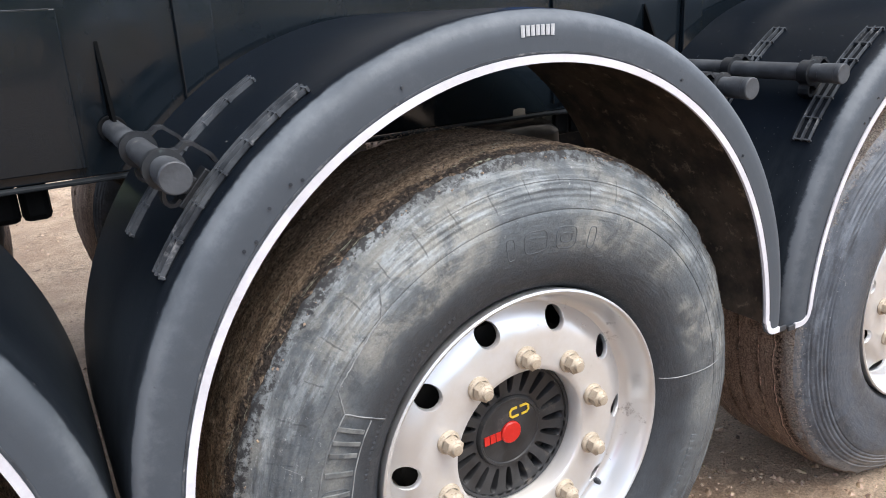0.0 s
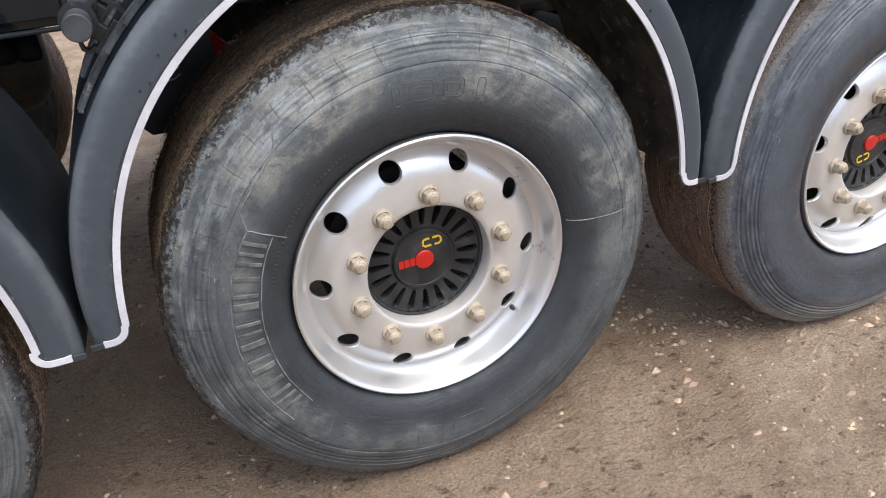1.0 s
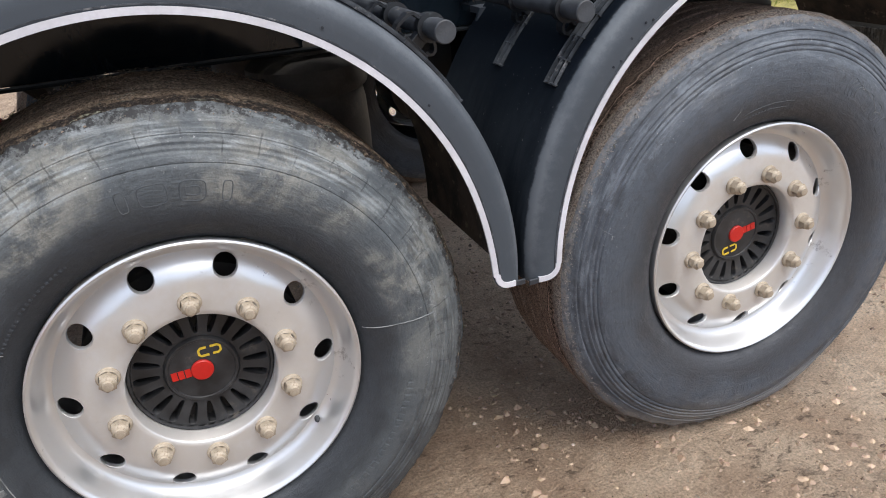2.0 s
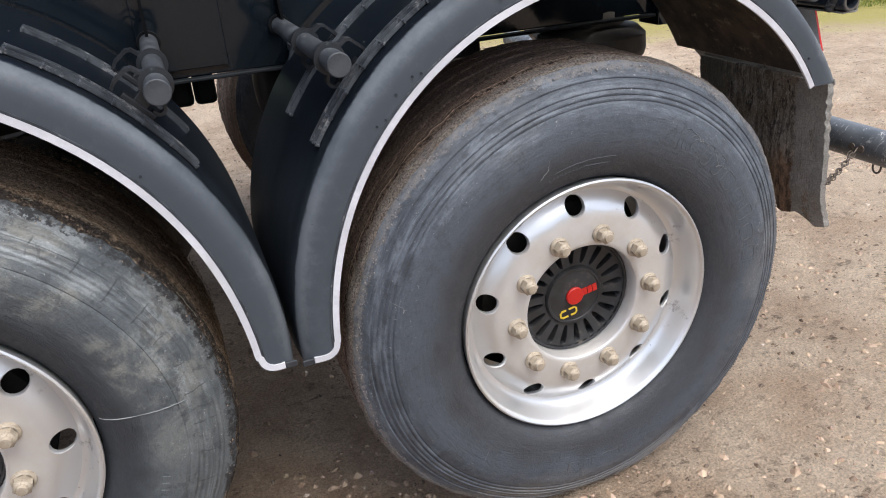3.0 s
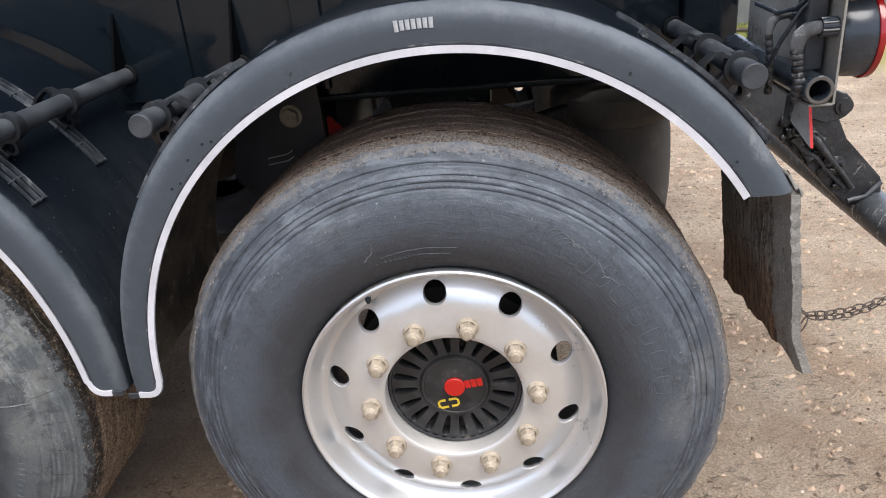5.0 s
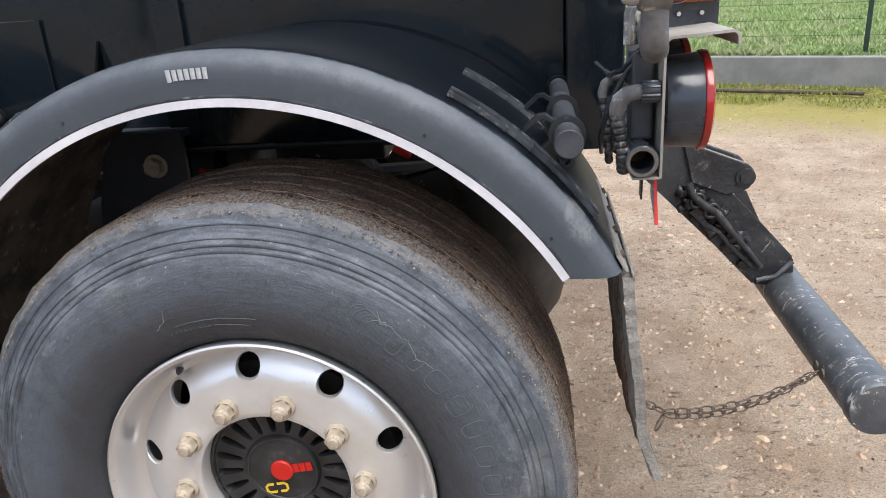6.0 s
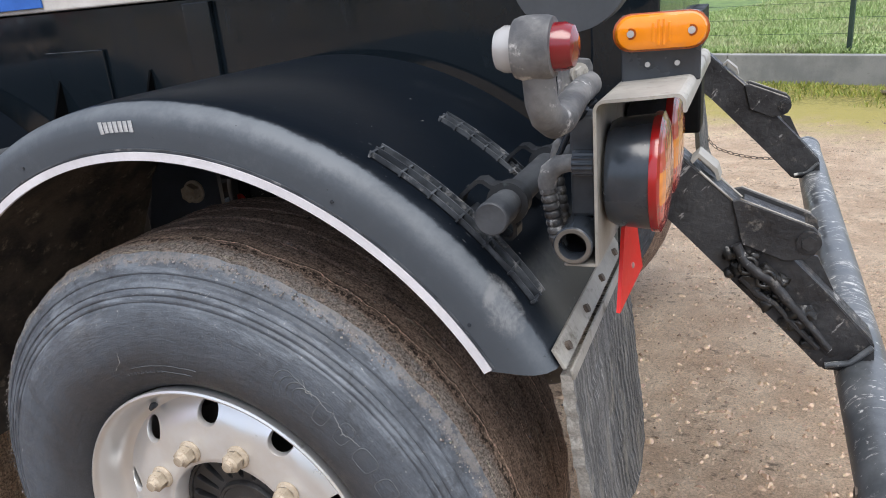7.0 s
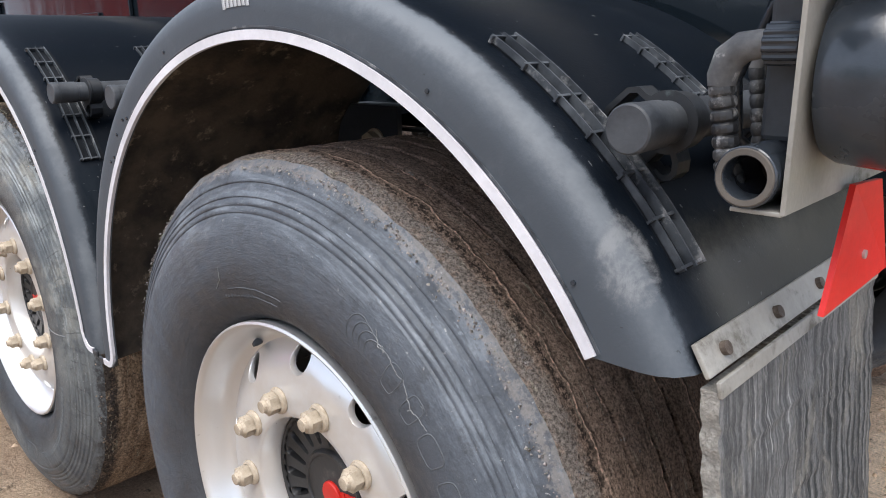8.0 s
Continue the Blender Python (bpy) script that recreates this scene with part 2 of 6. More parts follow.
    nick = g.math("MAXIMUM", g.step(g.noise(1.0, 3, 0.6, 0.2, g.stretch(30, 190, 60)), 0.72, 0.75), g.step(g.noise(1.0, 3, 0.6, 0.2, g.stretch(150, 26, 150)), 0.72, 0.75))
    colour = g.mix(g.math("MULTIPLY", nick, g.step(crown, 0.0, 1.0, 0.10, 0.45)), colour, (0.15, 0.155, 0.16))
    g.set("Base Color", colour)
    g.set("Specular IOR Level", g.step(yy, -0.025, 0.01, 0.33, 0.05))
    g.set("Roughness", g.step(yy, -0.025, 0.01, 0.6, 0.3))
    g.bump(g.math("ADD", g.noise(320, 2), jag), 0.10, 0.0015)
    return g.mat


def body_paint():
    g = Graph("black gloss paint")
    cloud, dust = g.noise(2.2, 5), g.noise(7, 8, 0.7, 0.6, g.stretch(1.6, 1, 0.5))
    colour = g.mix(cloud, (0.0040, 0.0068, 0.0098), (0.0080, 0.0118, 0.0155))
    film = g.step(dust, 0.55, 0.78, 0, 0.12)
    colour = g.mix(film, colour, (0.05, 0.05, 0.046))
    g.set("Base Color", colour)
    g.set("Specular IOR Level", 0.34)
    g.set("Roughness", g.step(dust, 0.35, 0.7, 0.05, 0.20))
    g.bump(g.math("ADD", g.noise(3.5, 2), g.math("MULTIPLY", g.noise(180, 2), 0.03)), 0.12, 0.008)
    return g.mat


def alloy():
    g = Graph("machined aluminium")
    r, ring = g.polar()[:2]
    spin = g.noise(60, 3, 0.6, 0.0, ring)
    cloud = g.noise(7, 6, 0.65)
    colour = g.mix(cloud, (0.60, 0.60, 0.595), (0.74, 0.745, 0.75))
    smut = g.math("MULTIPLY", g.step(g.noise(13, 7, 0.72), 0.62, 0.72), g.step(r, 0.2, 0.24, 0.25, 0.85))
    colour = g.mix(smut, colour, (0.16, 0.155, 0.15))
    film = g.step(r, 0.2, 0.225, 0.55, 0.15)
    colour = g.mix(g.math("MULTIPLY", film, g.step(cloud, 0.3, 0.6)), colour, (0.52, 0.47, 0.41))
    g.set("Base Color", colour)
    g.set("Metallic", g.math("SUBTRACT", 0.85, g.math("MULTIPLY", film, 0.6)))
    g.set("Roughness", g.step(cloud, 0.3, 0.7, 0.27, 0.44))
    g.bump(g.math("ADD", spin, g.math("MULTIPLY", g.noise(150, 2), 0.5)), 0.08, 0.001)
    return g.mat


def earth():
    """Damp trodden dirt with grit, stains and a mossy edge towards the kerb; open-yard light is painted in."""
    g = Graph("trodden dirt")
    x, y = g.axes()[:2]
    broad, mid, fine, grit = g.noise(0.55, 5), g.noise(3.2, 8, 0.68), g.noise(26, 8, 0.75), g.noise(140, 4, 0.75)
    colour = g.mix(g.step(mid, 0.32, 0.68), (0.412, 0.272, 0.177), (0.61, 0.444, 0.304))
    colour = g.mix(g.step(broad, 0.4, 0.65, 0, 0.5), colour, (0.568, 0.418, 0.288))
    # Paler along x: the open yard's brighter light put into the soil colour.
    yard_light = g.step(g.math("ADD", g.math("ADD", x, g.math("MULTIPLY", y, 0.25)), g.math("MULTIPLY", mid, 1.6)), 1.0, 3.2)
    colour = g.mix(g.math("MULTIPLY", yard_light, 0.85), colour, g.mix(g.step(mid, 0.34, 0.66), (0.660, 0.465, 0.314), (0.885, 0.696, 0.512)))
    colour = g.mix(g.step(fine, 0.56, 0.64, 0, 0.42), colour, (0.200, 0.128, 0.078))
    colour = g.mix(g.step(g.noise(9, 8, 0.75), 0.62, 0.70, 0, 0.35), colour, (0.14, 0.092, 0.058))
    pit = g.math("MULTIPLY", g.step(g.noise(1.0, 7, 0.72, 0.3, g.stretch(20, 34, 20)), 0.56, 0.64), g.step(g.noise(2.3, 4), 0.42, 0.60))
    colour = g.mix(g.math("MULTIPLY", pit, 0.7), colour, (0.115, 0.076, 0.048))
    stones = g.math("MULTIPLY", g.step(g.voronoi(60), 0.10, 0.22, 0.75, 0.0), g.step(g.noise(21, 3), 0.50, 0.58))
    colour = g.mix(stones, colour, (0.50, 0.43, 0.34))
    dots = g.math("MULTIPLY", g.step(g.voronoi(85), 0.08, 0.20, 0.8, 0.0), g.step(g.noise(17, 3), 0.52, 0.60))
    colour = g.mix(dots, colour, (0.075, 0.050, 0.034))
    colour = g.mix(0.65, colour, g.mix(g.step(grit, 0.3, 0.7), (0.50, 0.50, 0.50), (1.3, 1.3, 1.3)), "MULTIPLY")
    edge = g.math("ADD", g.math("ADD", y, g.math("MULTIPLY", x, 0.483)), g.math("MULTIPLY", mid, 2.2))
    colour = g.mix(g.step(edge, 7.7, 9.1, 0, 0.92), colour, (0.49, 0.415, 0.105))
    colour = g.mix(g.math("MULTIPLY", g.step(edge, 9.2, 10.2, 0, 0.8), g.step(fine, 0.40, 0.55)), colour, (0.15, 0.155, 0.035))
    g.set("Base Color", colour)
    g.set("Roughness", g.step(mid, 0.3, 0.7, 0.75, 0.95))
    g.set("Specular IOR Level", 0.3)
    g.bump(g.math("SUBTRACT", g.math("ADD", g.math("MULTIPLY", fine, 2.5), g.math("ADD", grit, g.math("MULTIPLY", mid, 3.0))), g.math("MULTIPLY", pit, 0.8)), 1.0, 0.026)
    return g.mat


def lens_plastic(name, colour, ribs=260.0):
    g = Graph(name)
    x, z = g.axes()[0], g.axes()[2]
    g.set("Base Color", g.mix(g.noise(30, 4), colour, tuple(c * 0.75 for c in colour)))
    g.set("Roughness", 0.16)
    g.set("Coat Weight", 0.3)
    g.set("Coat Roughness", 0.08)
    w = g.math("ADD", g.math("SINE", g.math("MULTIPLY", x, ribs)), g.math("SINE", g.math("MULTIPLY", z, ribs)))
    g.bump(w, 0.25, 0.001)
    return g.mat


def bar_paint():
    """Grey paint on a bumper: scraped pale across in thin strokes, brown smears underneath."""
    g = Graph("scratched grey paint")
    cloud, grain = g.noise(6, 7, 0.7), g.noise(220, 3)
    colour = g.mix(g.step(cloud, 0.35, 0.65), (0.045, 0.050, 0.056), (0.115, 0.122, 0.130))
    stroke = g.step(g.noise(1.0, 6, 0.7, 0.6, g.stretch(30, 90, 30)), 0.555, 0.60)
    stroke = g.math("MULTIPLY", stroke, g.step(g.noise(8, 4), 0.44, 0.56))
    dab = g.step(g.noise(60, 6, 0.78), 0.61, 0.65)
    colour = g.mix(g.step(g.noise(13, 8, 0.75), 0.60, 0.70, 0, 0.6), colour, (0.13, 0.105, 0.08))
    colour = g.mix(g.math("MAXIMUM", stroke, dab), colour, (0.50, 0.49, 0.47))
    colour = g.mix(0.4, colour, g.mix(grain, (0.4, 0.4, 0.4), (1.2, 1.2, 1.2)), "MULTIPLY")
    g.set("Base Color", colour)
    g.set("Roughness", g.step(cloud, 0.3, 0.7, 0.28, 0.48))
    g.bump(g.math("ADD", cloud, g.math("MULTIPLY", stroke, 0.6)), 0.25, 0.002)
    return g.mat


def greasy_steel():
    """Black bumper arm: wet grease in lumps, paint scraped to grey."""
    g = Graph("scraped black steel")
    cloud, lump, grain = g.noise(9, 7, 0.7), g.noise(60, 6, 0.7), g.noise(240, 3)
    colour = g.mix(g.step(cloud, 0.36, 0.64), (0.012, 0.012, 0.014), (0.040, 0.041, 0.044))
    colour = g.mix(g.step(g.noise(24, 8, 0.76), 0.56, 0.66, 0, 0.8), colour, (0.145, 0.132, 0.118))
    rub = g.step(g.noise(1.0, 5, 0.7, 0.3, g.stretch(50, 20, 14, 41)), 0.63, 0.68)
    colour = g.mix(g.math("MULTIPLY", rub, 0.8), colour, (0.36, 0.35, 0.34))
    colour = g.mix(0.5, colour, g.mix(grain, (0.3, 0.3, 0.3), (1.2, 1.2, 1.2)), "MULTIPLY")
    g.set("Base Color", colour)
    g.set("Roughness", g.step(lump, 0.35, 0.6, 0.28, 0.65))
    g.bump(g.math("ADD", lump, cloud), 0.6, 0.004)
    return g.mat


SIDE_B = sidewall("sidewall rubber, dusty", (0.026, 0.030, 0.035), (0.070, 0.080, 0.087), (0.215, 0.210, 0.185), 0.42, 0.58, (0.250, 0.272, 0.278), 0.85, 0.38, 0.75, 1.0, (0.020, 0.020, 0.021), 1.0, 0.15)
SIDE_C = sidewall("sidewall rubber, slate", (0.036, 0.038, 0.043), (0.062, 0.072, 0.087), (0.125, 0.125, 0.124), 0.56, 0.70, (0.170, 0.192, 0.220), 0.60, 0.30, 0.35, 0.0, (0.20, 0.182, 0.168), 0.65, 0.6)
TREAD_B = tread("brown worn tread", (0.270, 0.185, 0.122), (0.500, 0.368, 0.252), (0.024, 0.023, 0.024), 0.35, 190)
TREAD_C = tread("grey brown worn tread", (0.262, 0.182, 0.138), (0.420, 0.302, 0.228), (0.26, 0.228, 0.202), 0.35, 260, (0.062, 0.105, 0.160, 0.210, 0.258))
MOULD = plain("moulded rubber edge", (0.050, 0.057, 0.064), (0.098, 0.106, 0.112), (0.6, 0.8), scale=45)
DUSTY_BAR = plain("dust-rubbed raised rubber", (0.085, 0.089, 0.088), (0.165, 0.168, 0.160), (0.65, 0.85), scale=30, fine=200, bump=0.4, dirt=(0.06, 0.065, 0.068), dirt_at=(0.52, 0.66), dirt_scale=40)
SEAM = plain("pale rubber seam", (0.110, 0.116, 0.118), (0.270, 0.275, 0.270), (0.6, 0.8), scale=40)
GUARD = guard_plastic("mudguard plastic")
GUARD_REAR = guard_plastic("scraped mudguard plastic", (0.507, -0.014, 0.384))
PAINT = body_paint()
ALLOY = alloy()
DIRT = earth()
WHITE_STRIP = plain("white strip", (0.55, 0.54, 0.57), (0.66, 0.65, 0.68), (0.35, 0.5), bump=0.05, dirt=(0.4, 0.38, 0.36), dirt_at=(0.66, 0.78))
NUT = plain("dirty zinc", (0.36, 0.295, 0.215), (0.52, 0.44, 0.34), (0.45, 0.7), 0.3, 60, 300, 0.4, dirt=(0.20, 0.145, 0.095), dirt_scale=60)
HUB_BLACK = plain("black hub plastic", (0.012, 0.012, 0.013), (0.03, 0.03, 0.031), (0.38, 0.6), scale=20, dirt=(0.13, 0.11, 0.09), dirt_at=(0.56, 0.8), dirt_scale=22)
RED_PLASTIC = plain("red plastic", (0.50, 0.012, 0.008), (0.58, 0.020, 0.011), (0.35, 0.5), bump=0.05)
WARN_RED = plain("fluorescent red plate", (0.66, 0.010, 0.007), (0.72, 0.016, 0.010), (0.3, 0.45), bump=0.05)
PLATE_BACK = plain("grey white plate back", (0.74, 0.74, 0.75), (0.82, 0.82, 0.83), (0.5, 0.65), bump=0.05)
YELLOW = plain("yellow print", (0.62, 0.42, 0.02), (0.70, 0.48, 0.04), (0.5, 0.6), bump=0.05)
CHARCOAL = plain("dusty black plastic", (0.024, 0.027, 0.032), (0.052, 0.057, 0.064), (0.5, 0.7), scale=18, dirt=(0.14, 0.135, 0.125), dirt_at=(0.6, 0.80), dirt_scale=22)
BLACK_STEEL = plain("black chassis steel", (0.012, 0.013, 0.014), (0.03, 0.03, 0.031), (0.4, 0.65), 0.1, 6, dirt=(0.09, 0.072, 0.055), dirt_at=(0.56, 0.74))
UNDER = plain("muddy underside", (0.018, 0.016, 0.014), (0.055, 0.043, 0.032), (0.7, 0.9), scale=8, bump=0.5, dirt=(0.10, 0.075, 0.052))
FLANGE = plain("black flange paint", (0.008, 0.010, 0.012), (0.018, 0.021, 0.024), (0.5, 0.65), scale=9, bump=0.1)
HANGER = plain("dark blue black paint", (0.032, 0.038, 0.048), (0.050, 0.058, 0.070), (0.28, 0.45), scale=6, bump=0.15, dirt=(0.07, 0.06, 0.05), dirt_at=(0.62, 0.78))
FLANGE.node_tree.nodes["Principled BSDF"].inputs["Specular IOR Level"].default_value = 0.2
FLAT_BLACK = plain("flat black steel and slot shade", (0.0012, 0.0015, 0.0018), (0.0025, 0.0028, 0.0032), (0.6, 0.8), scale=12, bump=0.1)
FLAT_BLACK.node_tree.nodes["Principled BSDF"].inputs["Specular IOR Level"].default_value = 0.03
AIRBAG = plain("dusty bellows rubber", (0.060, 0.052, 0.044), (0.115, 0.100, 0.084), (0.6, 0.8), scale=7, bump=0.3, dirt=(0.15, 0.125, 0.098), dirt_at=(0.55, 0.75))
MATT = plain("matt black steel", (0.004, 0.0045, 0.005), (0.010, 0.0105, 0.011), (0.45, 0.6), scale=12, bump=0.1)
MATT.node_tree.nodes["Principled BSDF"].inputs["Specular IOR Level"].default_value = 0.08
RAIL_GREY = plain("dusty rail plastic", (0.020, 0.024, 0.030), (0.068, 0.076, 0.086), (0.5, 0.7), scale=24, dirt=(0.20, 0.20, 0.20), dirt_at=(0.56, 0.68), dirt_scale=30)
CLAMP_BLACK = plain("black clamp plastic", (0.005, 0.006, 0.008), (0.014, 0.016, 0.019), (0.4, 0.6), scale=20, dirt=(0.07, 0.09, 0.09), dirt_at=(0.6, 0.78), dirt_scale=28)
RAIL_BASE = plain("black rail plastic", (0.003, 0.004, 0.006), (0.009, 0.011, 0.014), (0.45, 0.6), scale=20, dirt=(0.07, 0.07, 0.072), dirt_at=(0.6, 0.8), dirt_scale=30)
RAIL_BASE.node_tree.nodes["Principled BSDF"].inputs["Specular IOR Level"].default_value = 0.12
MUD = plain("dried mud spatter", (0.035, 0.030, 0.026), (0.120, 0.095, 0.070), (0.85, 0.95), scale=11, fine=90, bump=0.9, dirt=(0.24, 0.19, 0.135), dirt_at=(0.56, 0.68), dirt_scale=26)
ARM_STEEL = greasy_steel()
BAR_PAINT = bar_paint()
GREASE = plain("black grease", (0.006, 0.006, 0.006), (0.022, 0.021, 0.020), (0.22, 0.5), scale=50, fine=160, bump=0.6, dirt=(0.07, 0.06, 0.05), dirt_at=(0.58, 0.72), dirt_scale=60)
GALV = plain("grey beige coated sheet", (0.27, 0.256, 0.228), (0.39, 0.37, 0.332), (0.45, 0.65), 0.1, 8, dirt=(0.13, 0.118, 0.098), dirt_at=(0.52, 0.66))
RAIL_WHITE = plain("dirty white rail", (0.50, 0.47, 0.43), (0.62, 0.59, 0.55), (0.4, 0.6), dirt=(0.3, 0.26, 0.21))
LABEL_GREY = plain("worn pale print", (0.30, 0.31, 0.32), (0.52, 0.53, 0.54), (0.5, 0.6), scale=60, bump=0.05, dirt=(0.08, 0.085, 0.09), dirt_at=(0.58, 0.66), dirt_scale=120)
BLUE = plain("blue print", (0.02, 0.11, 0.42), (0.03, 0.14, 0.5), (0.4, 0.5), bump=0.05)


def flap_rubber():
    """Flap rubber: mottled with flaking mud, rust brown towards the foot, a bare grey band along its outer edge."""
    g = Graph("dusty flap rubber")
    y, z = g.axes()[1:]
    run = g.noise(1.0, 9, 0.76, 0.5, g.stretch(30, 60, 17))
    flake = g.noise(1.0, 8, 0.78, 0.3, g.stretch(60, 125, 55))
    cloud, grain = g.noise(7, 7, 0.7), g.noise(220, 4, 0.7)
    ragged = g.math("SUBTRACT", g.noise(22, 8, 0.75), 0.5)
    colour = g.mix(g.step(run, 0.40, 0.60), (0.085, 0.074, 0.060), (0.430, 0.390, 0.325))
    colour = g.mix(g.step(cloud, 0.47, 0.58, 0, 0.6), colour, (0.215, 0.155, 0.098))
    colour = g.mix(g.step(flake, 0.55, 0.60, 0, 0.9), colour, (0.52, 0.48, 0.41))
    colour = g.mix(g.step(g.noise(1.0, 8, 0.76, 0.3, g.stretch(50, 70, 20)), 0.54, 0.60, 0, 0.88), colour, (0.022, 0.018, 0.014))
    foot = g.step(g.math("ADD", z, g.math("MULTIPLY", g.math("SUBTRACT", cloud, 0.5), 0.22)), 0.745, 0.660)
    colour = g.mix(g.math("MULTIPLY", foot, 0.85), colour, g.mix(g.step(run, 0.38, 0.62), (0.070, 0.038, 0.021), (0.340, 0.192, 0.105)))
    inner = g.math("MULTIPLY", g.step(g.math("ADD", y, g.math("MULTIPLY", ragged, 0.16)), 0.290, 0.340), g.step(g.math("ADD", z, g.math("MULTIPLY", ragged, 0.2)), 0.66, 0.74))
    colour = g.mix(g.math("MULTIPLY", inner, 0.85), colour, g.mix(cloud, (0.125, 0.118, 0.095), (0.235, 0.222, 0.182)))
    edge = g.step(g.math("ADD", y, g.math("MULTIPLY", ragged, 0.09)), 0.088, 0.076)
    edge = g.math("MULTIPLY", edge, g.step(g.noise(13, 5, 0.7), 0.60, 0.66, 1.0, 0.35))
    colour = g.mix(g.math("MULTIPLY", edge, 0.9), colour, g.mix(g.step(cloud, 0.35, 0.65), (0.265, 0.250, 0.225), (0.400, 0.380, 0.342)))
    colour = g.mix(0.5, colour, g.mix(g.step(grain, 0.3, 0.7), (0.35, 0.35, 0.35), (1.3, 1.3, 1.3)), "MULTIPLY")
    g.set("Base Color", colour)
    g.set("Roughness", 0.85)
    g.bump(g.math("ADD", g.math("MULTIPLY", run, 2.0), g.math("ADD", flake, grain)), 0.9, 0.006)
    return g.mat


def flap_back():
    """The flap's rear face: dusty grey rubber, with wavy black upright ridges away from its outer edge."""
    g = Graph("ridged grey flap rubber")
    y, z = g.axes()[1:]
    wave = g.noise(5, 5, 0.6)
    ridge = g.math("SINE", g.math("MULTIPLY", g.math("ADD", y, g.math("MULTIPLY", wave, 0.07)), 330.0))
    region = g.math("MULTIPLY", g.step(g.math("ADD", y, g.math("MULTIPLY", wave, 0.12)), 0.20, 0.27), g.step(g.math("ADD", z, g.math("MULTIPLY", wave, 0.10)), 0.93, 0.86))
    run = g.noise(1.0, 8, 0.74, 0.2, g.stretch(20, 120, 5))
    grain = g.noise(220, 4, 0.7)
    colour = g.mix(g.step(run, 0.42, 0.60), (0.060, 0.060, 0.060), (0.185, 0.182, 0.175))
    dark = g.math("MULTIPLY", g.step(ridge, 0.1, 0.8), g.step(g.noise(1.0, 5, 0.65, 0.4, g.stretch(20, 26, 7)), 0.38, 0.50, 0.25, 1.0))
    colour = g.mix(g.math("MULTIPLY", dark, g.step(region, 0.0, 1.0, 0.12, 0.95)), colour, (0.014, 0.018, 0.019))
    colour = g.mix(g.step(g.noise(1.0, 6, 0.7, 0.6, g.stretch(14, 16, 7)), 0.52, 0.64, 0, 0.7), colour, (0.215, 0.200, 0.170))
    colour = g.mix(g.step(g.noise(1.0, 6, 0.7, 0.2, g.stretch(30, 200, 9)), 0.60, 0.66, 0, 0.8), colour, (0.42, 0.41, 0.39))
    colour = g.mix(0.5, colour, g.mix(g.step(grain, 0.3, 0.7), (0.4, 0.4, 0.4), (1.25, 1.25, 1.25)), "MULTIPLY")
    g.set("Base Color", colour)
    g.set("Roughness", 0.75)
    g.bump(g.math("ADD", g.math("MULTIPLY", g.math("MULTIPLY", ridge, region), -1.2), g.math("MULTIPLY", run, 2.0)), 0.7, 0.003)
    return g.mat


FLAP_REAR = flap_back()
FLAP = flap_rubber()
LENS_RED = lens_plastic("red lens", (0.30, 0.008, 0.009))
MARKER_RED = lens_plastic("wine red lens", (0.17, 0.006, 0.010))
LENS_AMBER = lens_plastic("amber lens", (0.80, 0.235, 0.002))
LENS_BASE = lens_plastic("deep amber lens", (0.30, 0.060, 0.004))
LENS_CLEAR = lens_plastic("pale lens", (0.36, 0.355, 0.35))
RUBBER_GREY = plain("chalky rubber", (0.052, 0.053, 0.057), (0.165, 0.163, 0.160), (0.6, 0.8), scale=22, bump=0.3, dirt=(0.42, 0.41, 0.39), dirt_at=(0.57, 0.68), dirt_scale=30)
HOSE_BLACK = plain("black hose with chalky wear", (0.012, 0.012, 0.013), (0.05, 0.05, 0.05), (0.4, 0.6), scale=40, bump=0.2, dirt=(0.22, 0.215, 0.21), dirt_at=(0.54, 0.66), dirt_scale=45)
LAMP_BLACK = plain("satin black housing", (0.020, 0.026, 0.034), (0.038, 0.045, 0.055), (0.16, 0.34), scale=9, bump=0.1, dirt=(0.11, 0.11, 0.11), dirt_at=(0.62, 0.85))
RUST = plain("rusty chain steel", (0.075, 0.055, 0.042), (0.17, 0.135, 0.108), (0.6, 0.85), 0.3, 60, 300, 0.5)
SCREW = plain("bright screw", (0.55, 0.54, 0.52), (0.65, 0.64, 0.62), (0.3, 0.45), 0.8)
RED_BODY = plain("red vehicle paint", (0.42, 0.035, 0.02), (0.50, 0.05, 0.03), (0.35, 0.5), scale=4)
CONCRETE = plain("grey concrete", (0.18, 0.182, 0.174), (0.26, 0.257, 0.243), (0.8, 0.95), scale=3, fine=60, bump=0.4, dirt=(0.15, 0.15, 0.13))
FENCE_GREEN = plain("dark green coating", (0.01, 0.03, 0.02), (0.02, 0.045, 0.03), (0.4, 0.5))
COVER_GREY = plain("slate grey cover", (0.045, 0.050, 0.056), (0.065, 0.071, 0.078), (0.45, 0.6), scale=6, bump=0.08)
BORE = plain("rusty bore", (0.05, 0.03, 0.02), (0.11, 0.07, 0.045), (0.8, 0.9), scale=40)


def leafy(name, low, high, patch=None):
    """Many small pieces, each with a tone of its own, and a second tone in patches."""
    g = Graph(name)
    info = g.tree.nodes.new("ShaderNodeNewGeometry")
    colour = g.mix(info.outputs["Random Per Island"], low, high)
    if patch:
        colour = g.mix(g.step(g.noise(1.4, 5, 0.65, 0.5), 0.46, 0.62, 0, 0.75), colour, patch)
    g.set("Base Color", colour)
    g.set("Roughness", 0.6)
    g.set("Subsurface Weight", 0.1)
    g.set("Subsurface Radius", (0.01, 0.02, 0.005))
    return g.mat


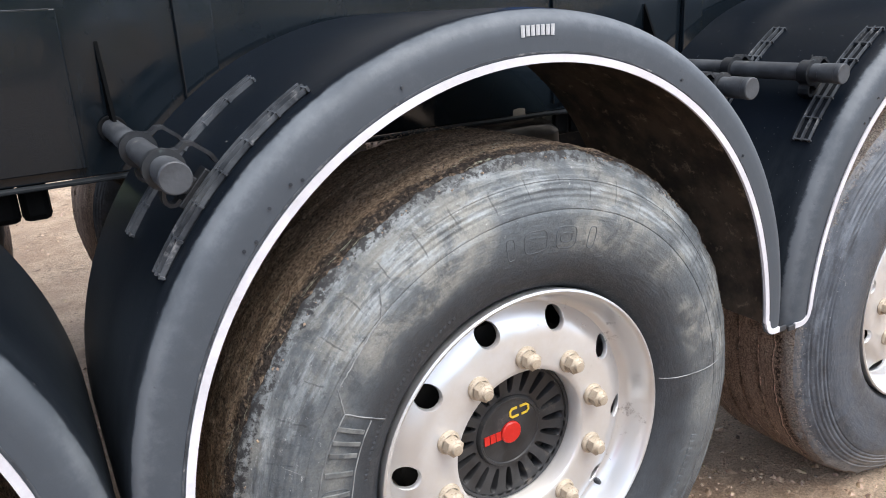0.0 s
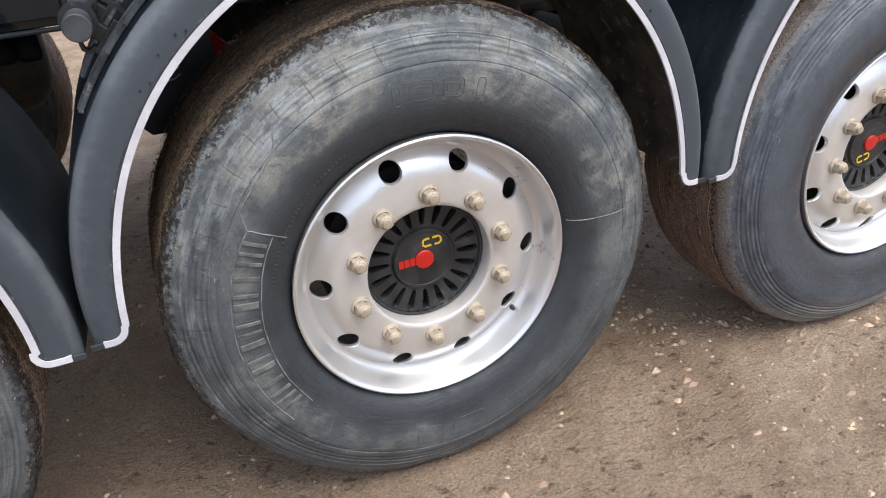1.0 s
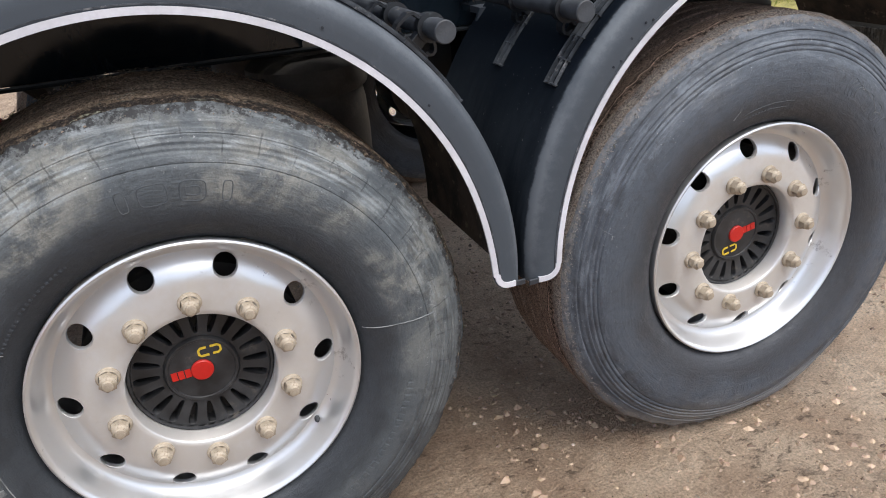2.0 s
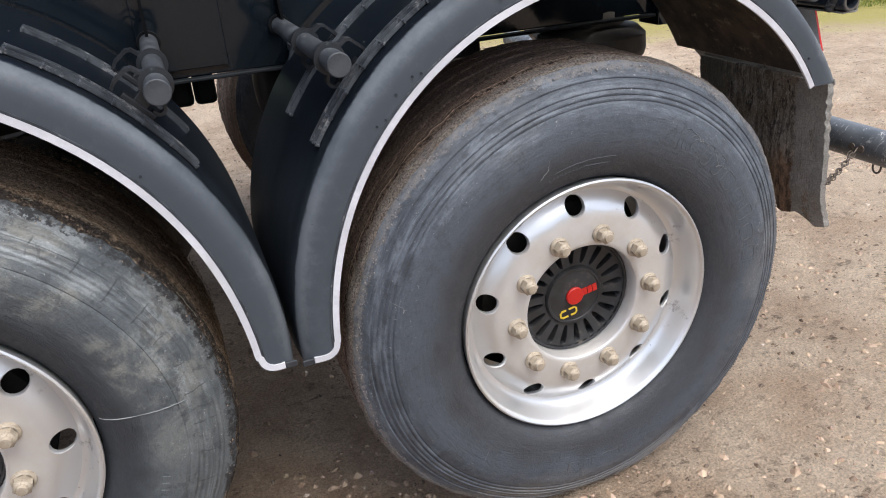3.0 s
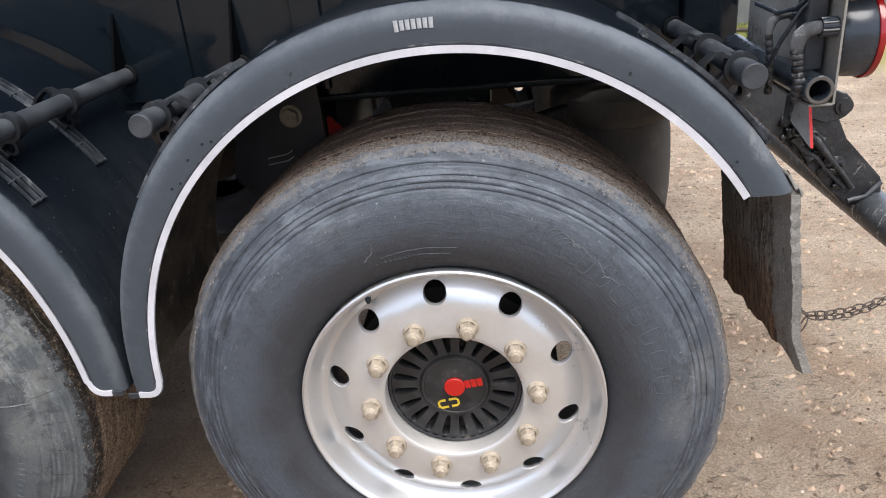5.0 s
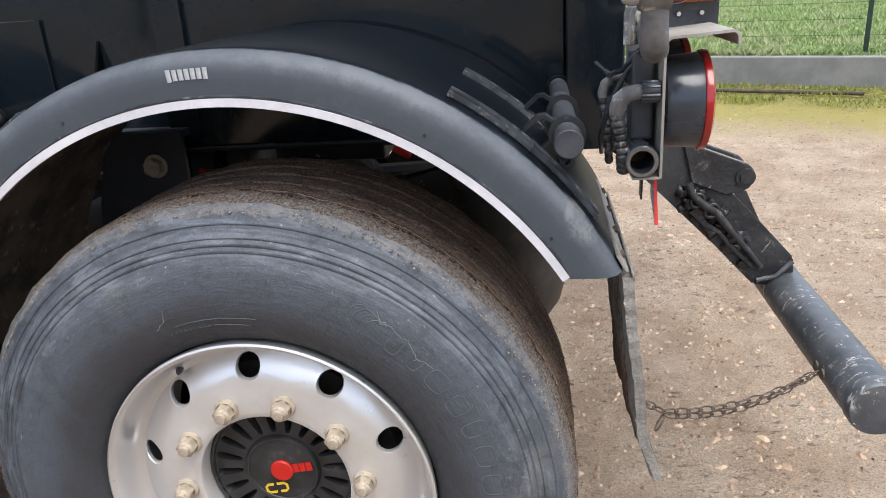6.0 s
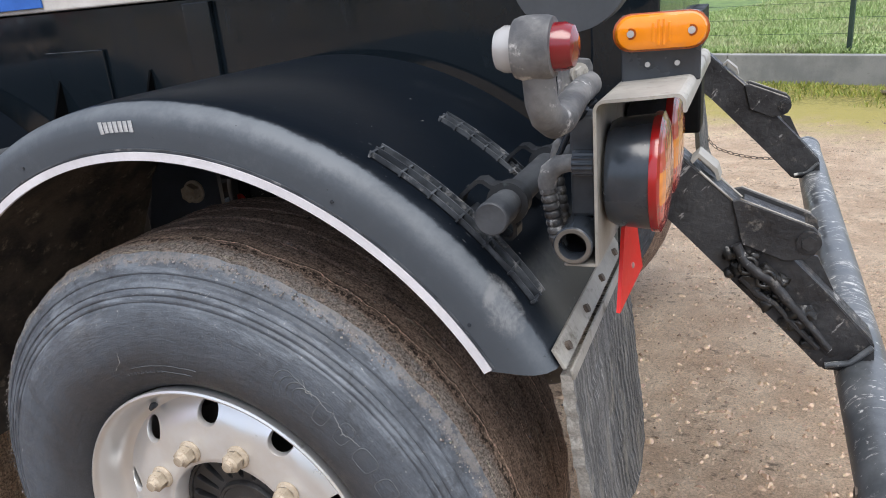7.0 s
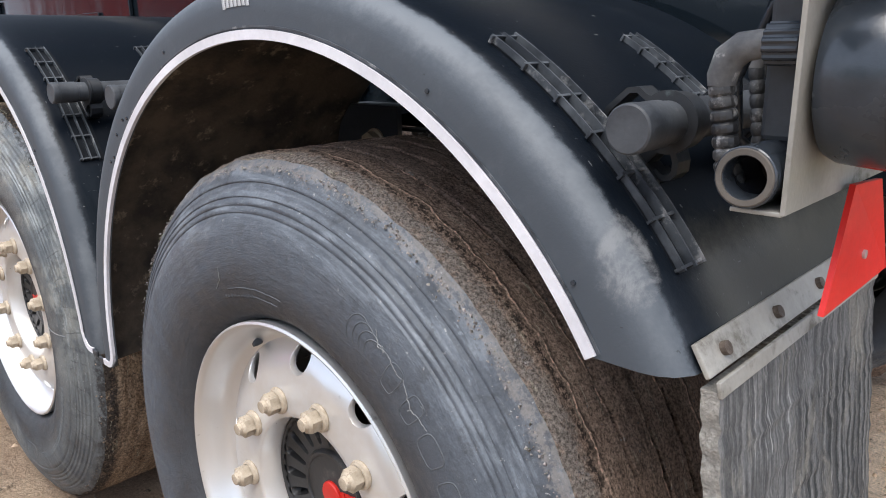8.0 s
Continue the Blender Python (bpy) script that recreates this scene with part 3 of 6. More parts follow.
GRASS = leafy("grass blades", (0.15, 0.23, 0.065), (0.34, 0.42, 0.165), (0.36, 0.37, 0.20))
MOSS = leafy("verge weeds", (0.11, 0.16, 0.02), (0.30, 0.30, 0.05))
LEAF = leafy("tree leaves", (0.07, 0.115, 0.020), (0.26, 0.33, 0.05))
CRUMB_B = leafy("brown mud crumbs", (0.05, 0.036, 0.026), (0.33, 0.235, 0.16))
CRUMB_C = leafy("pale mud crumbs", (0.05, 0.043, 0.039), (0.30, 0.27, 0.245))
CLOD = leafy("dark clods", (0.085, 0.055, 0.036), (0.27, 0.185, 0.120))
LUMP = leafy("soil lumps", (0.24, 0.158, 0.103), (0.48, 0.345, 0.236))
PEBBLE = leafy("pebbles", (0.15, 0.105, 0.072), (0.46, 0.375, 0.29))
BARK = plain("bark", (0.06, 0.045, 0.03), (0.12, 0.09, 0.065), (0.8, 0.95), scale=14, bump=0.8)
TURF = plain("turf", (0.06, 0.11, 0.02), (0.13, 0.20, 0.045), (0.85, 0.95), scale=2.5, fine=40, bump=0.8)

# ---- mesh helpers ----


def part(name, bm, material, parent=None, label="", at=(0, 0, 0), turn=(0, 0, 0), smooth=False):
    """Links a bmesh as one mesh object under a thing or a part."""
    bmesh.ops.recalc_face_normals(bm, faces=bm.faces)
    me = bpy.data.meshes.new(name)
    bm.to_mesh(me)
    bm.free()
    for m in material if isinstance(material, (list, tuple)) else (material,):
        me.materials.append(m)
    if smooth:
        me.shade_smooth()
        me.set_sharp_from_angle(angle=radians(smooth if smooth is not True else 35))
    ob = new(name, me)
    ob.parent = parent
    ob.matrix_basis = pose(*at, *turn)
    if label:
        ob["label"] = label
    return ob


def basis(way):
    """A turn whose z axis points along way."""
    return Vector(way).to_track_quat("Z", "Y").to_matrix().to_4x4()


def box(bm, centre, size, turn=None, bevel=0.0):
    made = bmesh.ops.create_cube(bm, size=1.0, matrix=Matrix.Translation(centre) @ (turn or Matrix()) @ Matrix.Diagonal((*size, 1)))["verts"]
    if bevel:
        edges = list({e for v in made for e in v.link_edges})
        bmesh.ops.bevel(bm, geom=edges, offset=bevel, segments=2, profile=0.5, affect="EDGES")
    return bm


def rod(bm, p, q, r, seg=20, r2=None):
    p, q = Vector(p), Vector(q)
    m = Matrix.Translation((p + q) / 2) @ basis(q - p)
    bmesh.ops.create_cone(bm, cap_ends=True, segments=seg, radius1=r, radius2=r if r2 is None else r2, depth=(q - p).length, matrix=m)
    return bm


def lathe(bm, profile, seg=64, closed=False, start=0.0, slot=None):
    """Turns (radius, y) pairs round the y axis."""
    rings = []
    for k in range(seg):
        a = start + 2 * math.pi * k / seg
        rings.append([bm.verts.new((r * math.cos(a), y, r * math.sin(a))) for r, y in profile])
    n = len(profile)
    for k in range(seg):
        a, b = rings[k], rings[(k + 1) % seg]
        for i in range(n if closed else n - 1):
            j = (i + 1) % n
            f = bm.faces.new((a[i], a[j], b[j], b[i]))
            if slot:
                f.material_index = slot(i)
    return rings


def sweep(bm, points, r, seg=10, caps=True):
    """A round tube along a line of points; r may be a list."""
    pts = [Vector(p) for p in points]
    rings = []
    side = None
    for k, p in enumerate(pts):
        way = (pts[min(k + 1, len(pts) - 1)] - pts[max(k - 1, 0)]).normalized()
        if side is None:
            side = way.orthogonal().normalized()
        side = (side - way * side.dot(way)).normalized()
        up = way.cross(side)
        rk = r[k] if isinstance(r, (list, tuple)) else r
        rings.append([bm.verts.new(p + rk * (math.cos(2 * math.pi * i / seg) * side + math.sin(2 * math.pi * i / seg) * up)) for i in range(seg)])
    for a, b in zip(rings, rings[1:]):
        for i in range(seg):
            bm.faces.new((a[i], a[(i + 1) % seg], b[(i + 1) % seg], b[i]))
    if caps:
        bm.faces.new(rings[0])
        bm.faces.new(rings[-1])
    return bm


def slab(bm, outline, axis, low, high):
    """Extrudes a flat outline (pairs of the two other axes) along an axis."""
    order = {"x": lambda u, v, w: (w, u, v), "y": lambda u, v, w: (u, w, v), "z": lambda u, v, w: (u, v, w)}[axis]
    a = [bm.verts.new(order(u, v, low)) for u, v in outline]
    b = [bm.verts.new(order(u, v, high)) for u, v in outline]
    bm.faces.new(a)
    bm.faces.new(b)
    for k in range(len(a)):
        bm.faces.new((a[k], a[(k + 1) % len(a)], b[(k + 1) % len(a)], b[k]))
    return bm


def ribbon(bm, line, width, y0, y1):
    """A flat band in the xz plane along a line, y0 to y1 thick."""
    pts = [Vector((x, 0, z)) for x, z in line]
    rows = []
    for k, p in enumerate(pts):
        way = (pts[min(k + 1, len(pts) - 1)] - pts[max(k - 1, 0)]).normalized()
        across = Vector((-way.z, 0, way.x)) * width / 2
        rows.append([bm.verts.new((*(p + s * across).xz[:1], y, (p + s * across).z)) for s, y in ((-1, y0), (1, y0), (1, y1), (-1, y1))])
    for a, b in zip(rows, rows[1:]):
        for i in range(4):
            bm.faces.new((a[i], a[(i + 1) % 4], b[(i + 1) % 4], b[i]))
    bm.faces.new(rows[0])
    bm.faces.new(rows[-1])
    return bm


def thing(name, label, category, at=(0, 0, 0), group="", kind=""):
    ob = new(name)
    ob.matrix_basis = pose(*at)
    return tagged(ob, label, category, group, kind)


# ---- ground ----
def make_ground():
    bm = bmesh.new()
    xs = [-3000, -300, -60, -20, -8] + [-4 + 0.1 * k for k in range(121)] + [12, 20, 60, 300, 3000]
    ys = [-3000, -300, -60, -20, -8, -4] + [-2.5 + 0.1 * k for k in range(101)] + [8.5, 9.5, 12, 20, 60, 300, 3000]
    grid = []
    for y in ys:
        row = []
        for x in xs:
            near = 1.0 if -5 < x < 9 and -3 < y < 9 else 0.0
            z = near * (0.016 * noise.noise((x * 0.9, y * 0.9, 0)) + 0.010 * noise.noise((x * 3.1, y * 3.1, 5))) - 0.012
            row.append(bm.verts.new((x, y, z)))
        grid.append(row)
    for a, b in zip(grid, grid[1:]):
        for k in range(len(xs) - 1):
            bm.faces.new((a[k], a[k + 1], b[k + 1], b[k]))
    ob = part("ground", bm, DIRT, smooth=180)
    return tagged(ob, "damp brown trodden dirt with grit and pebbles", "ground", kind="structure")


make_ground()


def scatter(name, label, category, material, seed, spots, size, power, tall):
    """Small uneven lumps lying on the dirt; each spot is (count, x low, x high, y low, y high, patchy)."""
    rng = random.Random(seed)
    verts, faces = [], []
    for count, x0, x1, y0, y1, patchy in spots:
        for _ in range(count):
            x, y = rng.uniform(x0, x1), rng.uniform(y0, y1)
            if patchy and noise.noise((x * 1.1, y * 1.1, seed)) + rng.uniform(-0.5, 0.5) < -0.05:
                continue
            s, a, long = size[0] + size[1] * rng.random() ** power, rng.uniform(0, 6.28), rng.uniform(0.8, 1.9 if patchy else 1.3)
            z0 = 0.016 * noise.noise((x * 0.9, y * 0.9, 0)) + 0.010 * noise.noise((x * 3.1, y * 3.1, 5)) - 0.012
            n = len(verts)
            for i in range(6):
                t = i * 1.047 + rng.uniform(-0.3, 0.3)
                u, v = s * long * math.cos(t), s * math.sin(t) * rng.uniform(0.7, 1.2)
                verts.append((x + u * math.cos(a) - v * math.sin(a), y + u * math.sin(a) + v * math.cos(a), z0 - 0.001))
            verts.append((x + s * rng.uniform(-0.4, 0.4), y + s * rng.uniform(-0.4, 0.4), z0 + s * rng.uniform(*tall)))
            faces += [(n + i, n + (i + 1) % 6, n + 6) for i in range(6)]
    me = bpy.data.meshes.new(name)
    me.from_pydata(verts, [], faces)
    me.materials.append(material)
    return tagged(new(name, me), label, category, kind="stuff")


YARD, NEAR = (-2.5, 6.5, -1.4, 6.5), (0.6, 4.6, -0.7, 3.6)
scatter("pebbles", "small pale and brown pebbles strewn over the dirt", "pebbles", PEBBLE, 4, ((6500, *YARD, False),), (0.0018, 0.0075), 5, (0.3, 0.7))
scatter("clods", "dark crumbs of soil scattered over the dirt", "soil crumbs", CLOD, 12, ((8000, *YARD, True), (9000, *NEAR, True)), (0.0022, 0.0075), 4, (0.5, 1.2))
scatter("soil_lumps", "brown lumps of trodden soil lying on the dirt", "soil lumps", LUMP, 21, ((12000, *YARD, True), (12000, *NEAR, True)), (0.0030, 0.011), 3, (0.4, 0.9))

# ---- the trailer ----
trailer = thing("semitrailer", "black three-axle tipper semitrailer with aluminium wheels on dirt", "trailer")
AXLES = ((-1.31, 0.518), (0.004, 0.519), (1.300, 0.506))
GUARDS = (-1.313, 0.005, 1.323)
GUARD_Z = 0.614
WIDTH = 2.50


def tyre_mesh(grooves, seed, rings, rough):
    """A wide worn tyre; y = 0 is the outer face, the far face lies at 0.385."""
    half = [(0.294, 0.022), (0.299, 0.004), (0.307, -0.006), (0.316, -0.016), (0.330, -0.0250), (0.345, -0.0300), (0.360, -0.0332), (0.385, -0.0362), (0.41, -0.0368), (0.43, -0.0350), (0.452, -0.0305)]
    half += [(0.455, -0.0275), (0.475, -0.0220), (0.49, -0.0145), (0.493, -0.0115), (0.505, -0.0060), (0.508, -0.0025), (0.518, 0.0030), (0.528, 0.0120), (0.5345, 0.0250)]
    for at in rings:
        k = next(i for i, p in enumerate(half) if p[0] > at + 0.002)
        a, b = half[k - 1], half[k]
        y = a[1] + (b[1] - a[1]) * (at - a[0]) / (b[0] - a[0])
        half[k:k] = [(at - 0.0015, y - 0.0002), (at - 0.0005, y + 0.0010), (at + 0.0005, y + 0.0011), (at + 0.0015, y + 0.0003)]
    crown = []
    for y in grooves:
        crown += [(0.5365, y - 0.005), (0.528, y - 0.003), (0.528, y + 0.003), (0.5365, y + 0.005)]
    inner = [(0.294, 0.022), (0.299, 0.004), (0.316, -0.009), (0.345, -0.0150), (0.40, -0.0192), (0.452, -0.015), (0.49, 0.003), (0.510, 0.026)]
    prof = half + [(0.5370, 0.045)] + crown + [(0.5355, 0.272), (0.531, 0.300), (0.522, 0.328)] + [(r, 0.378 - y) for r, y in reversed(inner)]
    edge = len(half) - 2
    fine, slots = [prof[0]], []
    for k, (p, q) in enumerate(zip(prof, prof[1:])):
        worn = edge <= k < len(prof) - len(inner) + 1
        cuts = max(1, int(math.hypot(q[0] - p[0], q[1] - p[1]) / 0.006)) if worn else 1
        for c in range(cuts):
            u = (c + 1) / cuts
            fine.append((p[0] + (q[0] - p[0]) * u, p[1] + (q[1] - p[1]) * u))
            slots.append(1 if worn else 0)
    bm = bmesh.new()
    lathe(bm, fine, 420, slot=lambda i: slots[i])
    for v in bm.verts:
        r = math.hypot(v.co.x, v.co.z)
        if r > 0.505:
            x, y, z = v.co
            k = noise.noise((x * 22 + seed, y * 30, z * 22)) * (0.005 if abs(y - 0.180) > 0.135 else 0.0025)
            if y > 0.012:
                k += rough * (noise.noise((x * 70, y * 90, z * 70 + seed)) * 0.0022 + noise.noise((x * 150, y * 170, z * 150)) * 0.0016)
            v.co.x *= 1 + k / r
            v.co.z *= 1 + k / r
    return bm


def flatten(bm, height):
    """The contact patch: nothing of the tyre lies lower than the ground."""
    for v in bm.verts:
        if v.co.z < -height + 0.012:
            press = min(1.0, (-height + 0.012 - v.co.z) / 0.03)
            v.co.z = -height + 0.004
            if v.co.y < 0.06:
                v.co.y -= 0.006 * press
        elif v.co.z < -height + 0.10 and v.co.y < 0.03:
            v.co.y -= 0.006 * (1 - (v.co.z + height - 0.012) / 0.088)
    return bm


RIM_BOWL = ((0.2865, -0.004), (0.282, 0.010), (0.278, 0.026), (0.273, 0.037), (0.266, 0.0435), (0.258, 0.046))
RIM_DISC = ((0.206, 0.0185), (0.198, 0.0175), (0.150, 0.0175), (0.1415, 0.0180), (0.1385, 0.0215), (0.1380, 0.075))


def bowl_y(r):
    """The dome of the wheel between the valley and the flat disc, where the hand holes are."""
    u = (r - 0.206) / 0.052
    return 0.0185 + 0.0275 * (1.6 * u * u - 0.6 * u * u * u)


def rim_mesh():
    bm = bmesh.new()
    lip = [(0.262, 0.20), (0.27, 0.05), (0.291, 0.026), (0.295, 0.010), (0.2985, -0.006), (0.2980, -0.0130), (0.2945, -0.0150), (0.2905, -0.0130)]
    lathe(bm, lip + list(RIM_BOWL), 120)
    lathe(bm, RIM_DISC, 120)
    hole = 0.0225
    for s in range(10):
        mid = math.radians(36 * s + 18)
        span = math.radians(18)
        outer, steps = [], 12
        for k in range(steps):
            outer.append((0.258, -span + 2 * span * k / steps))
        for k in range(8):
            outer.append((0.258 - 0.052 * k / 8, span))
        for k in range(steps):
            outer.append((0.206, span - 2 * span * k / steps))
        for k in range(8):
            outer.append((0.206 + 0.052 * k / 8, -span))
        rc = 0.233

        def spot(r, a, deep=0.0):
            return (r * math.cos(mid + a), bowl_y(r) + deep, r * math.sin(mid + a))

        loops = [[bm.verts.new(spot(r, a)) for r, a in outer]]
        for f in (0.5, 1.0):
            row = []
            for r, a in outer:
                u, v = r - rc, a * 0.232
                d = math.hypot(u, v)
                e = (1 - f) * d + f * hole
                row.append(bm.verts.new(spot(rc + u / d * e, v / d * e / 0.232)))
            loops.append(row)
        for e, deep in ((hole * 0.93, 0.003), (hole * 0.93, 0.010)):
            row = []
            for r, a in outer:
                u, v = r - rc, a * 0.232
                d = math.hypot(u, v)
                row.append(bm.verts.new(spot(rc + u / d * e, v / d * e / 0.232, deep)))
            loops.append(row)
        n = len(outer)
        for a, b in zip(loops, loops[1:]):
            for k in range(n):
                bm.faces.new((a[k], a[(k + 1) % n], b[(k + 1) % n], b[k]))
    bmesh.ops.remove_doubles(bm, verts=bm.verts, dist=0.0004)
    return bm


def nut_mesh():
    """Flanged wheel nut with the stud's end; its axis is y, the tip towards minus y."""
    bm = bmesh.new()
    lathe(bm, [(0.0, 0.0500), (0.0225, 0.0495), (0.0235, 0.046), (0.022, 0.040), (0.018, 0.036)], 20)
    bmesh.ops.create_cone(bm, cap_ends=True, segments=6, radius1=0.0185, radius2=0.0185, depth=0.026, matrix=Matrix.Translation((0, 0.024, 0)) @ pose(0, 0, 0, 90))
    bmesh.ops.create_cone(bm, cap_ends=True, segments=12, radius1=0.0165, radius2=0.0125, depth=0.005, matrix=Matrix.Translation((0, 0.0085, 0)) @ pose(0, 0, 0, 90))
    bmesh.ops.create_cone(bm, cap_ends=True, segments=12, radius1=0.0115, radius2=0.010, depth=0.010, matrix=Matrix.Translation((0, 0.002, 0)) @ pose(0, 0, 0, 90))
    for v in bm.verts:
        v.co.y = 0.05 - (0.05 - v.co.y) * 0.64
        v.co.x, v.co.z = v.co.x * 0.93, v.co.z * 0.93
    return bm


def hub_ring_mesh():
    """The black ring round the hub cap, pierced by twenty long rounded slots."""
    bm = bmesh.new()
    lathe(bm, [(0.1385, 0.074), (0.1375, 0.058), (0.1345, 0.0545), (0.1310, 0.0560), (0.1290, 0.0600)], 80)
    lathe(bm, [(0.0725, 0.0640), (0.0705, 0.0720), (0.0, 0.0720)], 80)

    def spot(r, a, deep=0.0):
        return (r * math.cos(a), 0.0640 - (r - 0.0725) * 0.070 + deep, r * math.sin(a))

    span = math.radians(9)
    sector = [(0.129, -span + 2 * span * k / 6) for k in range(6)] + [(0.129 - 0.0565 * k / 8, span) for k in range(8)]
    sector += [(0.0725, span - 2 * span * k / 6) for k in range(6)] + [(0.0725 + 0.0565 * k / 8, -span) for k in range(8)]
    for s in range(20):
        mid = math.radians(18 * s)
        rows = [[bm.verts.new(spot(r, mid + a)) for r, a in sector]]
        for grow, deep in ((1.0, 0.0), (0.86, 0.0025), (0.80, 0.036)):
            row = []
            for r, a in sector:
                u, v = (r - 0.10075) / 0.02825, a / span
                d = max(abs(u), abs(v)) / (abs(u) ** 4 + abs(v) ** 4) ** 0.25
                rr = 0.102 + u * d * 0.0245 * (0.5 + 0.5 * grow)
                half = (0.0048 + 0.0045 * (rr - 0.080) / 0.045) * grow
                row.append(bm.verts.new(spot(rr, mid + v * d * half / rr, deep)))
            rows.append(row)
        n = len(sector)
        for a, b in zip(rows, rows[1:]):
            for k in range(n):
                bm.faces.new((a[k], a[(k + 1) % n], b[(k + 1) % n], b[k]))
    bmesh.ops.remove_doubles(bm, verts=bm.verts, dist=0.0003)
    return bm


def hub_cap_mesh():
    bm = bmesh.new()
    lathe(bm, [(0.0725, 0.080), (0.0715, 0.062), (0.0680, 0.0565), (0.0635, 0.0570), (0.0620, 0.0595), (0.0, 0.0593)], 72)
    return bm


def button_mesh():
    bm = bmesh.new()
    lathe(bm, [(0.0215, 0.061), (0.0215, 0.0555), (0.0195, 0.0535), (0.0, 0.0528)], 36)
    return bm


def mark_mesh(kind):
    """Plain shapes where the maker's marks stand on the cap, in its own plane."""
    bm = bmesh.new()
    if kind == "red":
        for k in range(3):
            box(bm, (-0.0270 - 0.0128 * k, 0.0585, 0.0), (0.0108, 0.002, 0.0175))
    else:
        cx, cz = 0.022, 0.0370
        for s in (-1, 1):
            loop = [(0.0020, 0.0085), (0.0160, 0.0085), (0.0205, 0.0045), (0.0205, -0.0045), (0.0160, -0.0085), (0.0050, -0.0085)]
            ribbon(bm, [(cx + s * u, cz + s * v) for u, v in loop], 0.0044, 0.0575, 0.0592)
    return bm


FACE_CURVE = ((0.300, 0.003), (0.316, -0.016), (0.330, -0.0250), (0.345, -0.0300), (0.360, -0.0332), (0.385, -0.0362), (0.41, -0.0368), (0.43, -0.0350), (0.452, -0.0305), (0.475, -0.0220), (0.49, -0.0145))


def face_y(r):
    for (r0, y0), (r1, y1) in zip(FACE_CURVE, FACE_CURVE[1:]):
        if r <= r1:
            return y0 + (y1 - y0) * (r - r0) / (r1 - r0)
    return FACE_CURVE[-1][1]


def tyre_marks(wheel, groups, turn, wheel_rubber):
    """Plain shapes where the tyre's moulded writing stands: (start, step, count, radius, height, width)."""
    for start, gap, count, r, tall, wide in groups:
        for k in range(count):
            a = start + gap * k
            if count > 16 or wide < 0.0065 or r < 0.36 or r > 0.45:
                y = face_y(r) + 0.0005
                at = (r * math.cos(radians(a)), y, r * math.sin(radians(a)))
                bm = box(bmesh.new(), at, (tall, 0.0030, wide), pose(0, 0, 0, 0, -a, 0), 0.0007)
                part("raised_block", bm, wheel_rubber, wheel, turn=(0, turn, 0))
                continue
            bm, rows = bmesh.new(), []
            t = radians(a)
            out = Vector((-math.sin(t), 0, math.cos(t)))
            for rr in np.linspace(r - tall / 2, r + tall / 2, 6):
                c = Vector((rr * math.cos(t), face_y(rr), rr * math.sin(t)))
                rows.append([bm.verts.new(c + out * w * wide + Vector((0, h, 0))) for w, h in ((-0.5, 0.002), (-0.38, -0.0024), (0.38, -0.0024), (0.5, 0.002))])
            for p, q in zip(rows, rows[1:]):
                for i in range(3):
                    bm.faces.new((p[i], p[i + 1], q[i + 1], q[i]))
            bm.faces.new(rows[0])
            bm.faces.new(rows[-1])
            part("raised_bar", bm, wheel_rubber, wheel, turn=(0, turn, 0), smooth=30)


def outlined_marks(wheel, groups, turn, material):
    """Raised outlines where large moulded writing stands: plain rounded boxes and arcs, (degrees, radius, width in degrees, height, kind)."""
    for mid, r, wide, tall, kind in groups:
        if kind == "box":
            pts = []
            for k in range(33):
                t = 2 * math.pi * k / 32
                u, v = math.cos(t), math.sin(t)
                q = (abs(u) ** 4 + abs(v) ** 4) ** -0.25
                pts.append((r + tall / 2 * v * q, mid + wide / 2 * u * q))
        else:
            pts = [(r + tall * math.cos(t), mid + wide * math.sin(t)) for t in np.linspace(-0.5, 2.4, 14)]
        line = [(rr * math.cos(radians(a)), face_y(rr) + 0.0003, rr * math.sin(radians(a))) for rr, a in pts]
        part("moulded_outline", sweep(bmesh.new(), line, 0.0010, 6, False), material, wheel, turn=(0, turn, 0), smooth=60)


def moulded_lines(wheel, lines, turn, material, thick, shake):
    """Thin raised seams on the sidewall, as (radius, degrees) along each."""
    rng = random.Random(17)
    for line in lines:
        pts = []
        for (r0, a0), (r1, a1) in zip(line, line[1:]):
            for k in range(8):
                u = k / 8
                r, a = r0 + (r1 - r0) * u + rng.uniform(-shake, shake), radians(a0 + (a1 - a0) * u + rng.uniform(-shake, shake) * 120)
                pts.append((r * math.cos(a), face_y(r) - 0.0004, r * math.sin(a)))
        part("moulded_seam", sweep(bmesh.new(), pts, thick, 6), material, wheel, "thin moulded seam", turn=(0, turn, 0))


B_SEAMS = (
    ((0.311, 7.9), (0.389, 6.3), (0.464, 5.7)),
    ((0.335, 149.2), (0.410, 149.7), (0.436, 145.5), (0.434, 140.8), (0.439, 130.0), (0.474, 125.5)),
    ((0.410, 149.7), (0.416, 159.0), (0.418, 185.0), (0.416, 218.0)),
    ((0.362, 150.0), (0.362, 185.0), (0.362, 218.0)),
)
C_SEAMS = (((0.352, 84.0), (0.354, 95.0), (0.352, 108.0)), ((0.340, 86.0), (0.342, 96.0), (0.340, 105.0)))
C_CRACKS = (((0.432, 57.5), (0.418, 55.6), (0.423, 53.4), (0.416, 50.2), (0.420, 48.8), (0.404, 44.6), (0.409, 43.0), (0.412, 40.2)), ((0.420, 55.8), (0.424, 54.9), (0.417, 54.1)), ((0.404, 44.6), (0.398, 44.9)), ((0.386, 107.0), (0.368, 108.2), (0.354, 112.0)))


